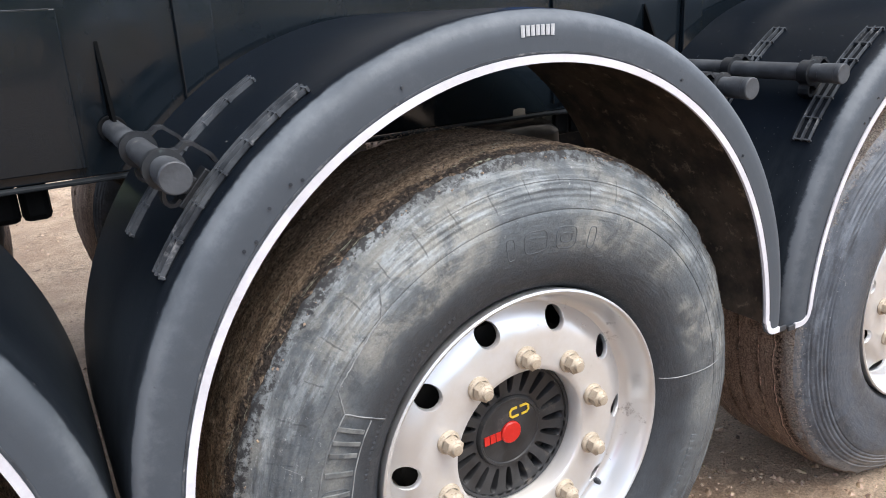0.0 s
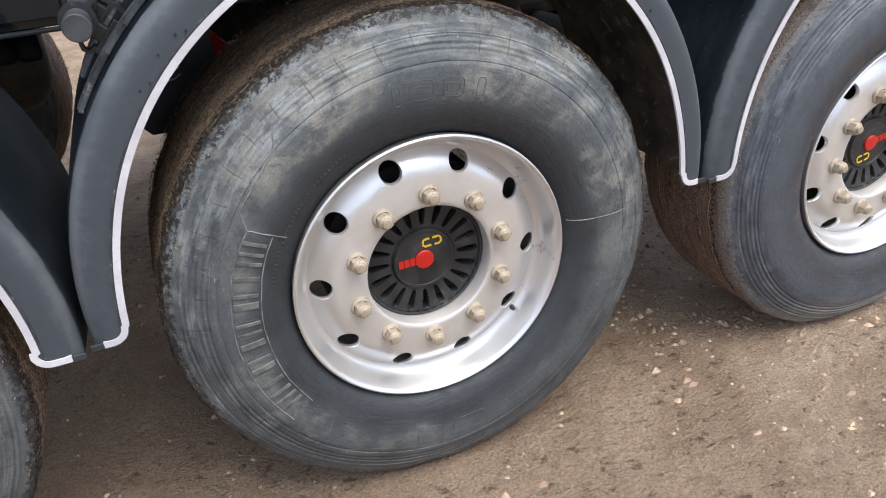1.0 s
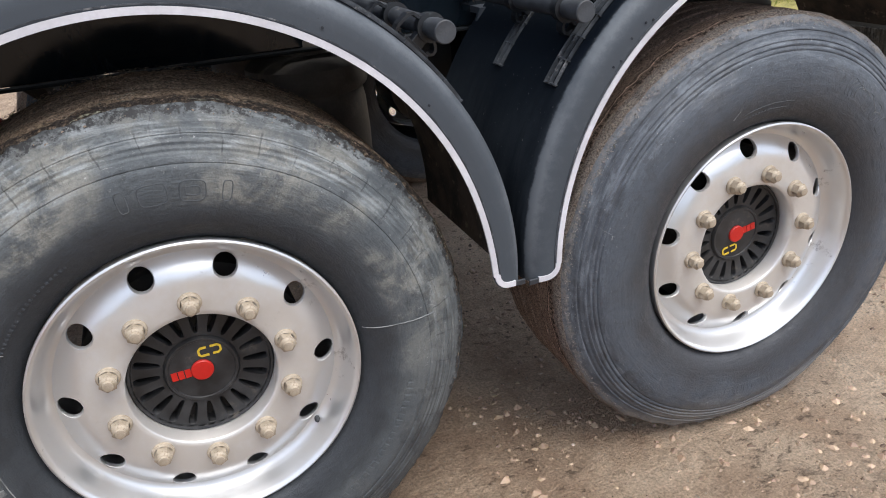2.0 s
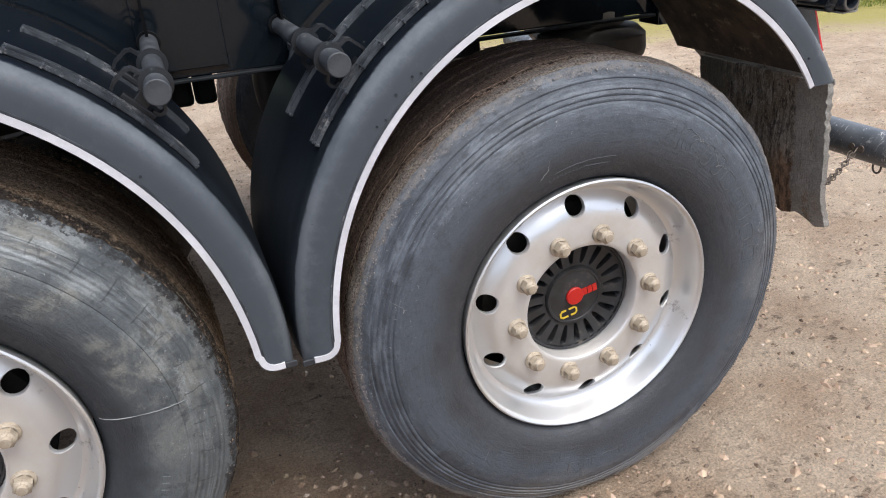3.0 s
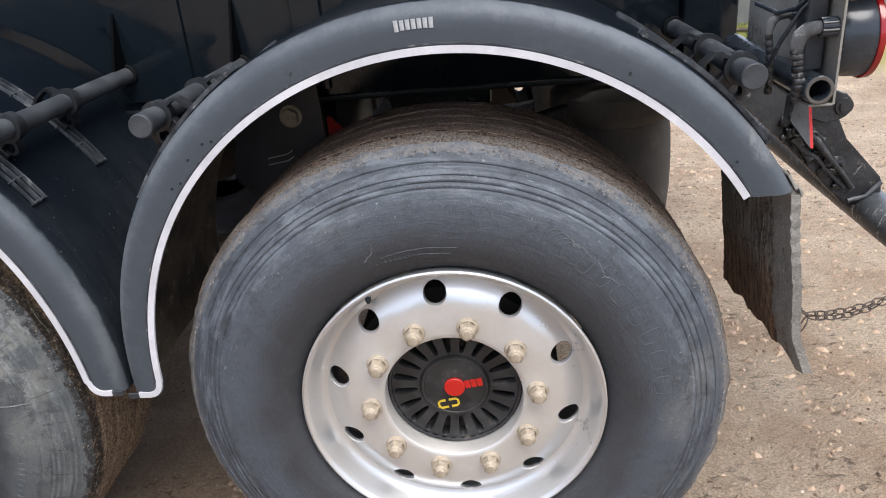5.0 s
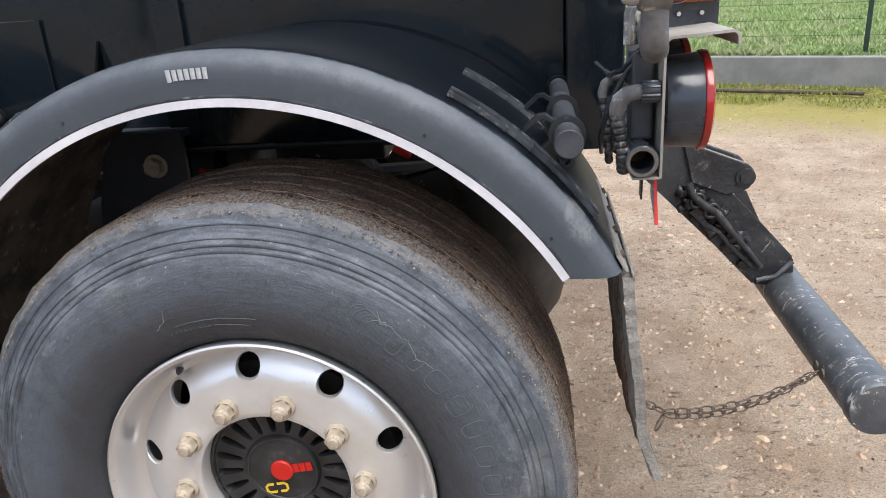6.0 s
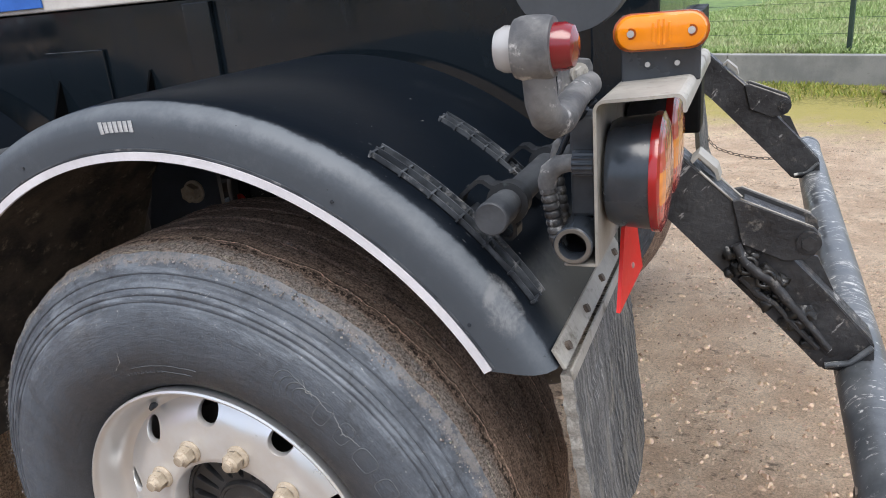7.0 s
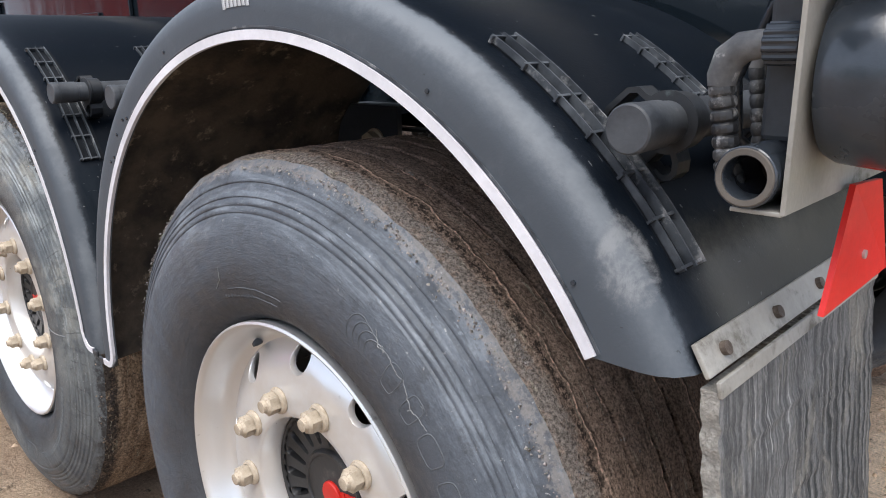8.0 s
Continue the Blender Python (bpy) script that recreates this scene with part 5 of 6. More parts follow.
for u in (0.845, 0.945):
    part("tank_strap", rod(bmesh.new(), (u, 0.87, 0.905), (u + 0.035, 0.87, 0.905), 0.1205, 40), MATT, trailer, "black tank strap", smooth=40)
panel("valve_box", 1.13, 1.40, 0.745, 0.865, 0.924, 1.0035, BLACK_STEEL, 0.008, "black steel box under the chassis beam")
panel("cross_bracket", 0.86, 1.03, 1.14, 1.26, 0.835, 1.398, BLACK_STEEL, 0.008, "black steel bracket under the body floor")
# spring brake cylinders and red couplings over the rear axles
for x in (0.06, 1.36):
    can = part("brake_cylinder", rod(bmesh.new(), (x, 0.56, 0.82), (x + 0.24, 0.56, 0.88), 0.075, 28), UNDER, trailer, "muddy round brake cylinder", smooth=40)
    part("clamp_band", rod(bmesh.new(), (x + 0.105, 0.56, 0.846), (x + 0.135, 0.56, 0.854), 0.080, 28), BLACK_STEEL, can)
    part("red_bracket", slab(bmesh.new(), [(x - 0.360, 0.962), (x - 0.352, 0.962), (x - 0.310, 0.915), (x - 0.310, 0.880), (x - 0.360, 0.880)], "y", 0.552, 0.560), RED_PLASTIC, trailer, "red painted bracket plate")
    if x < 1:
        continue
    lever = slab(bmesh.new(), [(x - 0.288, 0.745), (x - 0.270, 0.762), (x - 0.225, 0.735), (x - 0.118, 0.650), (x - 0.128, 0.632), (x - 0.200, 0.672)], "y", 1.980, 2.015)
    bmesh.ops.bevel(lever, geom=list(lever.edges), offset=0.004, segments=2, affect="EDGES")
    part("brake_lever", lever, RED_PLASTIC, trailer, "red brake lever beyond the axle", smooth=40)

# ---- rear corner: flap, lamps, bumper ----
def build_flap(y0, y1):
    bm = bmesh.new()
    nu, nv = 18, 44
    rows = []
    for j in range(nv + 1):
        v = j / nv
        row = []
        for i in range(nu + 1):
            u = i / nu
            y = y0 + (y1 - y0) * u
            wave = 0.005 * math.sin(u * 7 + v * 2.5) * v + 0.006 * noise.noise((u * 3, v * 3, 2)) * v
            x = 1.899 + 0.034 * v + 0.022 * max(0, v - 0.78) * 4.5 * (1 - u) ** 2 + wave
            rag = 0.018 * noise.noise((u * 9, 4, 1)) if j == nv else 0.0
            z = 0.908 - 0.358 * v + rag + 0.012 * v * math.sin(u * 5)
            row.append((x + 0.0025 * noise.noise((v * 30, 8, u * 5)), y + 0.0045 * noise.noise((v * 26, u, 6)), z))
        rows.append(row)
    front = [[bm.verts.new(p) for p in row] for row in rows]
    backs = [[bm.verts.new((p[0] + 0.016, p[1], p[2])) for p in row] for row in rows]
    for g, slot in ((front, 0), (backs, 1)):
        for a, b in zip(g, g[1:]):
            for i in range(nu):
                bm.faces.new((a[i], a[i + 1], b[i + 1], b[i])).material_index = slot
    edge_f = front[0] + [r[-1] for r in front[1:]] + front[-1][-2::-1] + [r[0] for r in front[-2:0:-1]]
    edge_b = backs[0] + [r[-1] for r in backs[1:]] + backs[-1][-2::-1] + [r[0] for r in backs[-2:0:-1]]
    for k in range(len(edge_f)):
        j = (k + 1) % len(edge_f)
        bm.faces.new((edge_f[k], edge_f[j], edge_b[j], edge_b[k]))
    flap = part("mud_flap", bm, (FLAP, FLAP_REAR), trailer, "bent dusty rubber mud flap with a ragged edge", smooth=60)
    lo, hi = min(y0, y1), max(y0, y1)
    bm = box(bmesh.new(), (1.8985, (lo + hi) / 2, 0.9315), (0.005, hi - lo + 0.006, 0.030), pose(0, 0, 0, 0, -30, 0), 0.0012)
    box(bm, (1.9150, (lo + hi) / 2, 0.9110), (0.004, hi - lo + 0.003, 0.014), pose(0, 0, 0, 0, -12, 0), 0.001)
    part("clamp_strip", bm, GALV, flap, "grey beige metal clamp strip")
    for k in range(4):
        y = y0 + (y1 - y0) * (0.08 + 0.27 * k)
        part("bolt_head", rod(bmesh.new(), (1.9000, y, 0.932), (1.9055, y, 0.935), 0.0062, 10), RUST, flap, "rusty bolt head")
    return flap


build_flap(-0.005, 0.42)
build_flap(WIDTH + 0.005, WIDTH - 0.42)

# lamp carrier: an upright plate with a hood, a hollow cross tube in front of it
bend = [(1.9475, 1.058), (1.9475, 1.236)]
bend += [(1.9585 - 0.011 * math.cos(t), 1.236 + 0.011 * math.sin(t)) for t in np.linspace(0.2, 1.45, 6)]
bend += [(1.995, 1.2490), (2.030, 1.2515)]
bend += [(2.031 + 0.009 * math.sin(t), 1.2428 + 0.009 * math.cos(t)) for t in np.linspace(0.25, 1.5, 5)]
bend += [(2.0405, 1.234)]
bm = ribbon(bmesh.new(), bend, 0.0036, -0.005, 0.43)
box(bm, (1.928, 0.2125, 1.058), (0.038, 0.435, 0.0036), None, 0.001)
carrier = part("lamp_carrier", bm, GALV, trailer, "grey beige sheet metal rear lamp carrier")


def lamp_glass():
    """Ribbed lens: pale red with an amber band across it."""
    g = Graph("two-colour lens")
    x, y, z = g.axes()
    band = g.math("MULTIPLY", g.step(z, -0.0245, -0.0235), g.step(z, 0.0135, 0.0145, 1, 0))
    g.set("Base Color", g.mix(band, (0.40, 0.060, 0.045), (0.58, 0.19, 0.03)))
    g.set("Roughness", 0.15)
    g.set("Coat Weight", 0.7)
    g.set("Coat Roughness", 0.06)
    g.bump(g.math("ADD", g.math("SINE", g.math("MULTIPLY", x, 420.0)), g.math("SINE", g.math("MULTIPLY", z, 420.0))), 0.3, 0.001)
    return g.mat


LENS_TWO = lamp_glass()


def build_lamp(y, z):
    bm = bmesh.new()
    lathe(bm, [(0.0, 0.0), (0.050, 0.0), (0.060, -0.004), (0.064, -0.012), (0.0675, -0.052), (0.065, -0.057), (0.0, -0.057)], 48)
    lamp = part("rear_lamp", bm, LAMP_BLACK, trailer, "round black rear lamp with red and amber lens", at=(1.951, y, z), turn=(0, 0, 90), smooth=40)
    bm = bmesh.new()
    lathe(bm, [(0.066, -0.052), (0.0695, -0.053), (0.0705, -0.056), (0.0700, -0.062), (0.064, -0.0645)], 48)
    part("lamp_rim", bm, LENS_RED, lamp, "glossy red lamp rim", smooth=40)
    bm = bmesh.new()
    lathe(bm, [(0.0655, -0.063), (0.060, -0.0665), (0.04, -0.0695), (0.0, -0.0705)], 48)
    part("lamp_lens", bm, LENS_TWO, lamp, "ribbed red and amber lens", smooth=60)
    return lamp


build_lamp(0.064, 1.153)
build_lamp(0.212, 1.158)

bm = ring_mesh(0.0160, 0.0228, -0.012, 0.44, 32)
bore = part("cross_tube", bm, LAMP_BLACK, trailer, "hollow dusty black cross tube", at=(1.921, 0, 1.0835), smooth=40)
part("worn_rim", ring_mesh(0.0166, 0.0216, -0.0132, -0.0115, 32), AIRBAG, bore, "chalky worn tube end", smooth=40)
part("tube_inside", rod(bmesh.new(), (0, 0.06, 0), (0, 0.07, 0), 0.0165, 24), BORE, bore)
part("mounting_plate", box(bmesh.new(), (1.925, 0.06, 1.165), (0.030, 0.05, 0.12), None, 0.004), CHARCOAL, trailer, "black lamp mounting block")

# cable glands, elbows and corrugated hoses
def build_cable(dx, y, dz, long, fat):
    turn_line = [(1.928, 1.176), (1.915, 1.176), (1.902, 1.174), (1.892, 1.166), (1.888, 1.153), (1.888, 1.146)]
    elbow = part("cable_elbow", sweep(bmesh.new(), [(dx + px, y, pz + dz) for px, pz in turn_line], [fat * q for q in (0.0100, 0.0110, 0.0120, 0.0125, 0.0120, 0.0108)], 16), RUBBER_GREY, trailer, "chalky grey cable elbow", smooth=40)
    star = []
    for k in range(56):
        a, r = 2 * math.pi * k / 56, fat * (0.0146 if k % 4 < 2 else 0.0160)
        star.append((y + r * math.cos(a), 1.176 + dz + r * math.sin(a)))
    bm = slab(bmesh.new(), star, "x", dx + 1.920, dx + 1.944)
    part("cable_nut", bm, LAMP_BLACK, elbow, "ribbed black gland nut")
    line, radii = [], []
    for k in range(46):
        u = k / 45
        line.append((dx + 1.888 + 0.004 * math.sin(u * 3) + 0.012 * u * u, y + 0.05 * max(0, u - 0.7), 1.148 + dz - long * u))
        radii.append(fat * (0.0086, 0.0104, 0.0108, 0.0108, 0.0104)[k % 5])
    part("corrugated_hose", sweep(bmesh.new(), line, radii, 14), HOSE_BLACK, elbow, "black corrugated hose with chalky rings", smooth=25)
    return elbow


build_cable(0.0, 0.012, 0.0, 0.086, 0.95)
build_cable(-0.012, 0.105, 0.010, 0.105, 0.62)
for line in (
    [(1.94, 0.05, 1.24), (1.915, 0.04, 1.225), (1.90, 0.06, 1.20), (1.885, 0.10, 1.19), (1.87, 0.16, 1.20)],
    [(1.932, 0.03, 1.235), (1.905, 0.05, 1.200), (1.880, 0.06, 1.150), (1.872, 0.09, 1.100), (1.880, 0.16, 1.060)],
):
    part("lamp_cable", sweep(bmesh.new(), line, 0.0038, 8), LAMP_BLACK, trailer, "thin black cable", smooth=60)

# outline marker lamp on its rubber arm
arm_line = [(1.930, 0.056, 1.258), (1.928, 0.028, 1.255), (1.926, 0.000, 1.252), (1.925, -0.030, 1.245), (1.924, -0.058, 1.240), (1.922, -0.080, 1.241), (1.919, -0.097, 1.250), (1.917, -0.107, 1.266), (1.916, -0.111, 1.298)]
marker = part("marker_lamp", sweep(bmesh.new(), arm_line, [0.0150, 0.0150, 0.0152, 0.0160, 0.0168, 0.0172, 0.0168, 0.0162, 0.0160], 18), RUBBER_GREY, trailer, "chalky rubber marker lamp arm with red and white lens", smooth=60)
bm = bmesh.new()
lathe(bm, [(0.020, 0.019), (0.0275, 0.018), (0.0295, 0.012), (0.0300, 0.002), (0.0295, -0.012), (0.0275, -0.018), (0.020, -0.019)], 36)
part("lamp_collar", bm, RUBBER_GREY, marker, at=(1.915, -0.112, 1.316), turn=(0, 0, 90), smooth=40)
for s, m, word in ((1, MARKER_RED, "red"), (-1, LENS_CLEAR, "white")):
    bm = bmesh.new()
    lathe(bm, [(0.0220, -0.015), (0.0220, -0.029), (0.0185, -0.0365), (0.010, -0.0400), (0.0, -0.0405)], 36)
    part("lens", bm, m, marker, word + " ribbed lens", at=(1.915, -0.112, 1.316), turn=(0, 0, 90 if s > 0 else -90), smooth=40)
bm = slab(bmesh.new(), [(-0.021, -0.036), (0.021, -0.036), (0.021, 0.006), (0.017, 0.014), (0.0, 0.017), (-0.017, 0.014), (-0.021, 0.006)], "y", 0.0, 0.012)
bmesh.ops.bevel(bm, geom=list(bm.edges), offset=0.0015, segments=1, affect="EDGES")
part("mount_lug", bm, RUBBER_GREY, marker, "chalky rubber mounting lug", at=(1.920, 0.046, 1.272), turn=(0, 0, 45))
bm = rod(rod(bmesh.new(), (0, -0.009, 0), (0, 0.001, 0), 0.0085, 6), (0, -0.004, 0), (0, 0.001, 0), 0.0115, 18)
part("lug_bolt", bm, GALV, marker, "dull bolt head", at=(1.920, 0.046, 1.272), turn=(0, 0, 45))

# amber side marker on a black bracket
bm = box(bmesh.new(), (2.0, 0.140, 1.286), (0.092, 0.006, 0.080), pose(0, 0, 0, 0, 0, 9), 0.002)
bracket = part("side_marker_bracket", bm, LAMP_BLACK, trailer, "black bracket plate")


def stadium(half, r, count=10):
    pts = [(half + r * math.cos(t), r * math.sin(t)) for t in np.linspace(-math.pi / 2, math.pi / 2, count)]
    return pts + [(-half - r * math.cos(t), -r * math.sin(t)) for t in np.linspace(-math.pi / 2, math.pi / 2, count)]


bm = bmesh.new()
loops = []
for half, r, y in ((0.032, 0.0205, 0.0), (0.032, 0.0205, -0.010), (0.031, 0.0185, -0.016), (0.029, 0.013, -0.0185)):
    loops.append([bm.verts.new((u, y, v)) for u, v in stadium(half, r)])
for a, b in zip(loops, loops[1:]):
    for k in range(len(a)):
        bm.faces.new((a[k], a[(k + 1) % len(a)], b[(k + 1) % len(a)], b[k]))
bm.faces.new(loops[-1])
bm.faces.new(loops[0])
amber = part("amber_side_marker", bm, LENS_AMBER, bracket, "amber plastic side marker lamp", at=(2.0, 0.133, 1.306), turn=(0, 0, 9), smooth=45)
bm = bmesh.new()
loops = []
for half, r, y in ((0.033, 0.0215, 0.001), (0.033, 0.0222, -0.003), (0.033, 0.0220, -0.007), (0.032, 0.0195, -0.008)):
    loops.append([bm.verts.new((u, y, v)) for u, v in stadium(half, r)])
for a, b in zip(loops, loops[1:]):
    for k in range(len(a)):
        bm.faces.new((a[k], a[(k + 1) % len(a)], b[(k + 1) % len(a)], b[k]))
part("marker_base", bm, LENS_BASE, bracket, "darker amber base rim", at=(2.0, 0.133, 1.306), turn=(0, 0, 9), smooth=45)
bm = bmesh.new()
for u in (-0.009, -0.003, 0.003, 0.009):
    box(bm, (u, -0.0188, 0.0), (0.0030, 0.0016, 0.030 if abs(u) < 0.005 else 0.022), None, 0.0006)
part("lens_ribs", bm, LENS_AMBER, bracket, at=(2.0, 0.133, 1.306), turn=(0, 0, 9))
for u in (-0.014, 0.020):
    at = pose(2.0, 0.133, 1.268, 0, 0, 9) @ Vector((u, 0.002, 0))
    part("bracket_rivet", rod(bmesh.new(), (0, 0, 0), (0, -0.004, 0), 0.0032, 10), SCREW, bracket, at=tuple(at))
for s in (-1, 1):
    at = pose(2.0, 0.133, 1.306, 0, 0, 9) @ Vector((s * 0.034, -0.0155, 0))
    part("screw_well", rod(bmesh.new(), (0, 0, 0), (0, -0.0034, 0), 0.0066, 16), LENS_BASE, bracket, at=tuple(at))
    at = pose(2.0, 0.133, 1.306, 0, 0, 9) @ Vector((s * 0.034, -0.0165, 0))
    part("marker_screw", rod(rod(bmesh.new(), (0, 0, 0), (0, -0.004, 0), 0.0042, 14), (0, -0.0035, 0), (0, -0.0046, 0), 0.0024, 10), SCREW, bracket, "bright screw", at=tuple(at))
part("round_cap", rod(bmesh.new(), (1.856, 0.300, 1.386), (1.856, 0.345, 1.386), 0.088, 64), COVER_GREY, trailer, "round dark grey cover", smooth=40)

# red warning plate under the lamp
bm = bmesh.new()
front = [bm.verts.new(p) for p in ((1.955, 0.120, 1.064), (1.963, 0.164, 1.064), (1.966, 0.208, 0.976), (1.955, 0.078, 0.961))]
rear = [bm.verts.new(v.co + Vector((0.005, -0.0005, 0))) for v in front]
bm.faces.new(front).material_index = 1
bm.faces.new(rear)
for k in range(4):
    bm.faces.new((front[k], front[(k + 1) % 4], rear[(k + 1) % 4], rear[k]))
inset = [f for f in bm.faces if f.material_index == 1]
bmesh.ops.inset_region(bm, faces=inset, thickness=0.0015)
for f in bm.faces:
    f.material_index = 1 if f in inset else 0
red = part("warning_triangle", bm, (WARN_RED, PLATE_BACK), trailer, "red reflective warning plate with a grey back")
part("rivet", rod(bmesh.new(), (1.958, 0.150, 1.000), (1.9672, 0.150, 1.000), 0.004, 10), SCREW, red)
part("plate_tab", box(bmesh.new(), (1.946, 0.172, 1.020), (0.003, 0.022, 0.086), pose(0, 0, 0, 8, 0, 0), 0.001), LAMP_BLACK, red, "narrow dark metal tab")

# underrun bar with two hinged arms
bar = part("underrun_bar", rod(bmesh.new(), (2.318, 0.072, 0.641), (2.318, WIDTH - 0.072, 0.641), 0.0470, 48), BAR_PAINT, trailer, "scratched grey round underrun bar", smooth=40)
for y0, y1 in ((0.068, 0.098), (WIDTH - 0.098, WIDTH - 0.068)):
    bm = bmesh.new()
    lathe(bm, [(0.0, y0), (0.0455, y0), (0.0478, y0 + 0.003), (0.0488, y0 + 0.007), (0.0488, y1 - 0.003), (0.0474, y1)], 48)
    part("bar_cap", bm, BAR_PAINT, bar, "round end cap", at=(2.318, 0, 0.641), smooth=40)
ring = [(2.318 + 0.0, 0.165 + 0.013 * math.cos(t), 0.586 + 0.018 * math.sin(t)) for t in np.linspace(0, 2 * math.pi, 15)]
part("eye_ring", sweep(bmesh.new(), ring, 0.0028, 8, False), RUST, bar, "small steel ring under the bar", smooth=60)
for y in (0.185, 0.215):
    part("shackle_bolt", rod(bmesh.new(), (2.268, y, 0.640), (2.276, y, 0.640), 0.010, 12), RUST, bar, "rusty bolt head")
for y in (0.575, WIDTH - 0.575):
    near, far = y - 0.035, y + 0.035
    bm = slab(bmesh.new(), [(1.93, 1.105), (1.960, 1.090), (2.094, 0.966), (2.239, 0.817), (2.325, 0.722), (2.330, 0.66), (2.245, 0.66), (2.142, 0.770), (1.985, 0.928), (1.93, 0.975)], "y", near, far)
    bmesh.ops.bevel(bm, geom=list(bm.edges), offset=0.005, segments=2, affect="EDGES")
    arm = part("bumper_arm", bm, ARM_STEEL, trailer, "scraped black steel bumper arm", smooth=30)
    for s, edge in ((-1, near), (1, far)):
        rim = [(2.080, 0.980), (2.094, 0.983), (2.213, 0.936), (2.224, 0.925), (2.228, 0.908), (2.218, 0.886), (2.200, 0.876), (2.170, 0.872), (2.100, 0.900)]
        bm = slab(bmesh.new(), rim, "y", edge + s * 0.002, edge + s * 0.009)
        bmesh.ops.bevel(bm, geom=list(bm.edges), offset=0.0018, segments=1, affect="EDGES")
        part("hinge_plate", bm, ARM_STEEL, arm, "black hinge plate with bright worn edges")
        part("hinge_pin", rod(rod(bmesh.new(), (2.207, edge + s * 0.009, 0.910), (2.207, edge + s * 0.015, 0.910), 0.020, 24), (2.207, edge + s * 0.015, 0.910), (2.207, edge + s * 0.021, 0.910), 0.013, 6), ARM_STEEL, arm, "greasy pivot bolt", smooth=40)
        part("worn_edge", sweep(bmesh.new(), [(2.094, edge + s * 0.006, 0.9835), (2.150, edge + s * 0.006, 0.9615), (2.213, edge + s * 0.006, 0.9365)], 0.0016, 6), GALV, arm, "bare worn steel edge")
        part("top_scrape", sweep(bmesh.new(), [(2.025, edge * 1.0, 1.0305), (2.060, edge, 0.998), (2.096, edge, 0.965)], 0.0024, 6), GALV, arm, "bare worn steel edge")
    part("bridge_plate", box(bmesh.new(), (2.150, y, 0.950), (0.110, 0.060, 0.006), pose(0, 0, 0, 0, 22, 0), 0.001), ARM_STEEL, arm, "black plate between the hinge plates")
    part("gusset", slab(bmesh.new(), [(2.195, 0.870), (2.228, 0.862), (2.272, 0.770), (2.262, 0.757)], "y", y + 0.015, y + 0.021), ARM_STEEL, arm, "thin steel gusset")
    if y < 1.0:
        part("latch_lever", sweep(bmesh.new(), [(2.090, near - 0.012, 0.900), (2.104, near - 0.014, 0.872), (2.128, near - 0.016, 0.850), (2.150, near - 0.014, 0.838), (2.187, near - 0.012, 0.790), (2.227, near - 0.010, 0.742), (2.254, near - 0.006, 0.706)], [0.010, 0.009, 0.010, 0.011, 0.008, 0.007, 0.006], 8), ARM_STEEL, arm, "greasy latch lever", smooth=50)
        part("latch_spring", sweep(bmesh.new(), [(2.100, near - 0.008, 0.838), (2.130, near - 0.010, 0.808), (2.160, near - 0.009, 0.790), (2.196, near - 0.008, 0.748), (2.236, near - 0.006, 0.706)], [0.006, 0.007, 0.005, 0.006, 0.005], 7), ARM_STEEL, arm, "greasy rod", smooth=50)
        rng = random.Random(61)
        for k in range(34):
            u = rng.random()
            c = Vector((2.075 + 0.150 * u, near - rng.uniform(0.0, 0.010), 0.892 - 0.150 * u + rng.uniform(-0.045, 0.040)))
            size = rng.uniform(0.006, 0.016)
            bm = bmesh.new()
            bmesh.ops.create_icosphere(bm, subdivisions=2, radius=size, matrix=Matrix.Translation(c))
            for v in bm.verts:
                v.co += (v.co - c) * 0.9 * noise.noise(v.co * 80)
                v.co.y = near + (v.co.y - near) * 0.75
            part("grease_lump", bm, GREASE, arm, "lump of black grease", smooth=60)
        for k in range(2):
            p = Vector((2.112 + 0.030 * k, near - 0.014, 0.862 - 0.022 * k))
            loop = [p + Vector((0.011 * math.cos(t) + 0.009 * math.sin(t), -0.004 * k, 0.013 * math.sin(t) - 0.007 * math.cos(t))) for t in np.linspace(0, 2 * math.pi, 13)]
            part("latch_link", sweep(bmesh.new(), loop, 0.0045, 7, False), GREASE, arm, "greasy chain link", smooth=60)
        part("catch_block", box(bmesh.new(), (2.150, near - 0.008, 0.842), (0.05, 0.018, 0.024), pose(0, 0, 0, 0, 45, 0), 0.004), GREASE, arm)
    part("weld_bead", sweep(bmesh.new(), [(2.250, near - 0.002, 0.672), (2.290, near - 0.004, 0.682), (2.322, near - 0.002, 0.716)], 0.006, 7), BAR_PAINT, arm, "rough weld bead", smooth=60)
    bm = slab(bmesh.new(), [(2.008, 1.048), (2.022, 1.062), (2.054, 1.034), (2.060, 1.014), (2.054, 1.012), (2.049, 1.029), (2.022, 1.054), (2.012, 1.043)], "y", y - 0.028, y + 0.028)
    part("stop_bracket", bm, GALV, arm, "bent bright metal stop")
panel("hanger_bracket", 1.985, 2.034, 0.365, 0.435, 1.135, 1.2475, MATT, 0.004, "black folded hanger bracket")
panel("rear_beam", 1.90, 1.96, 0.62, 1.88, 1.14, 1.25, MATT, 0.004, "black rear cross beam")


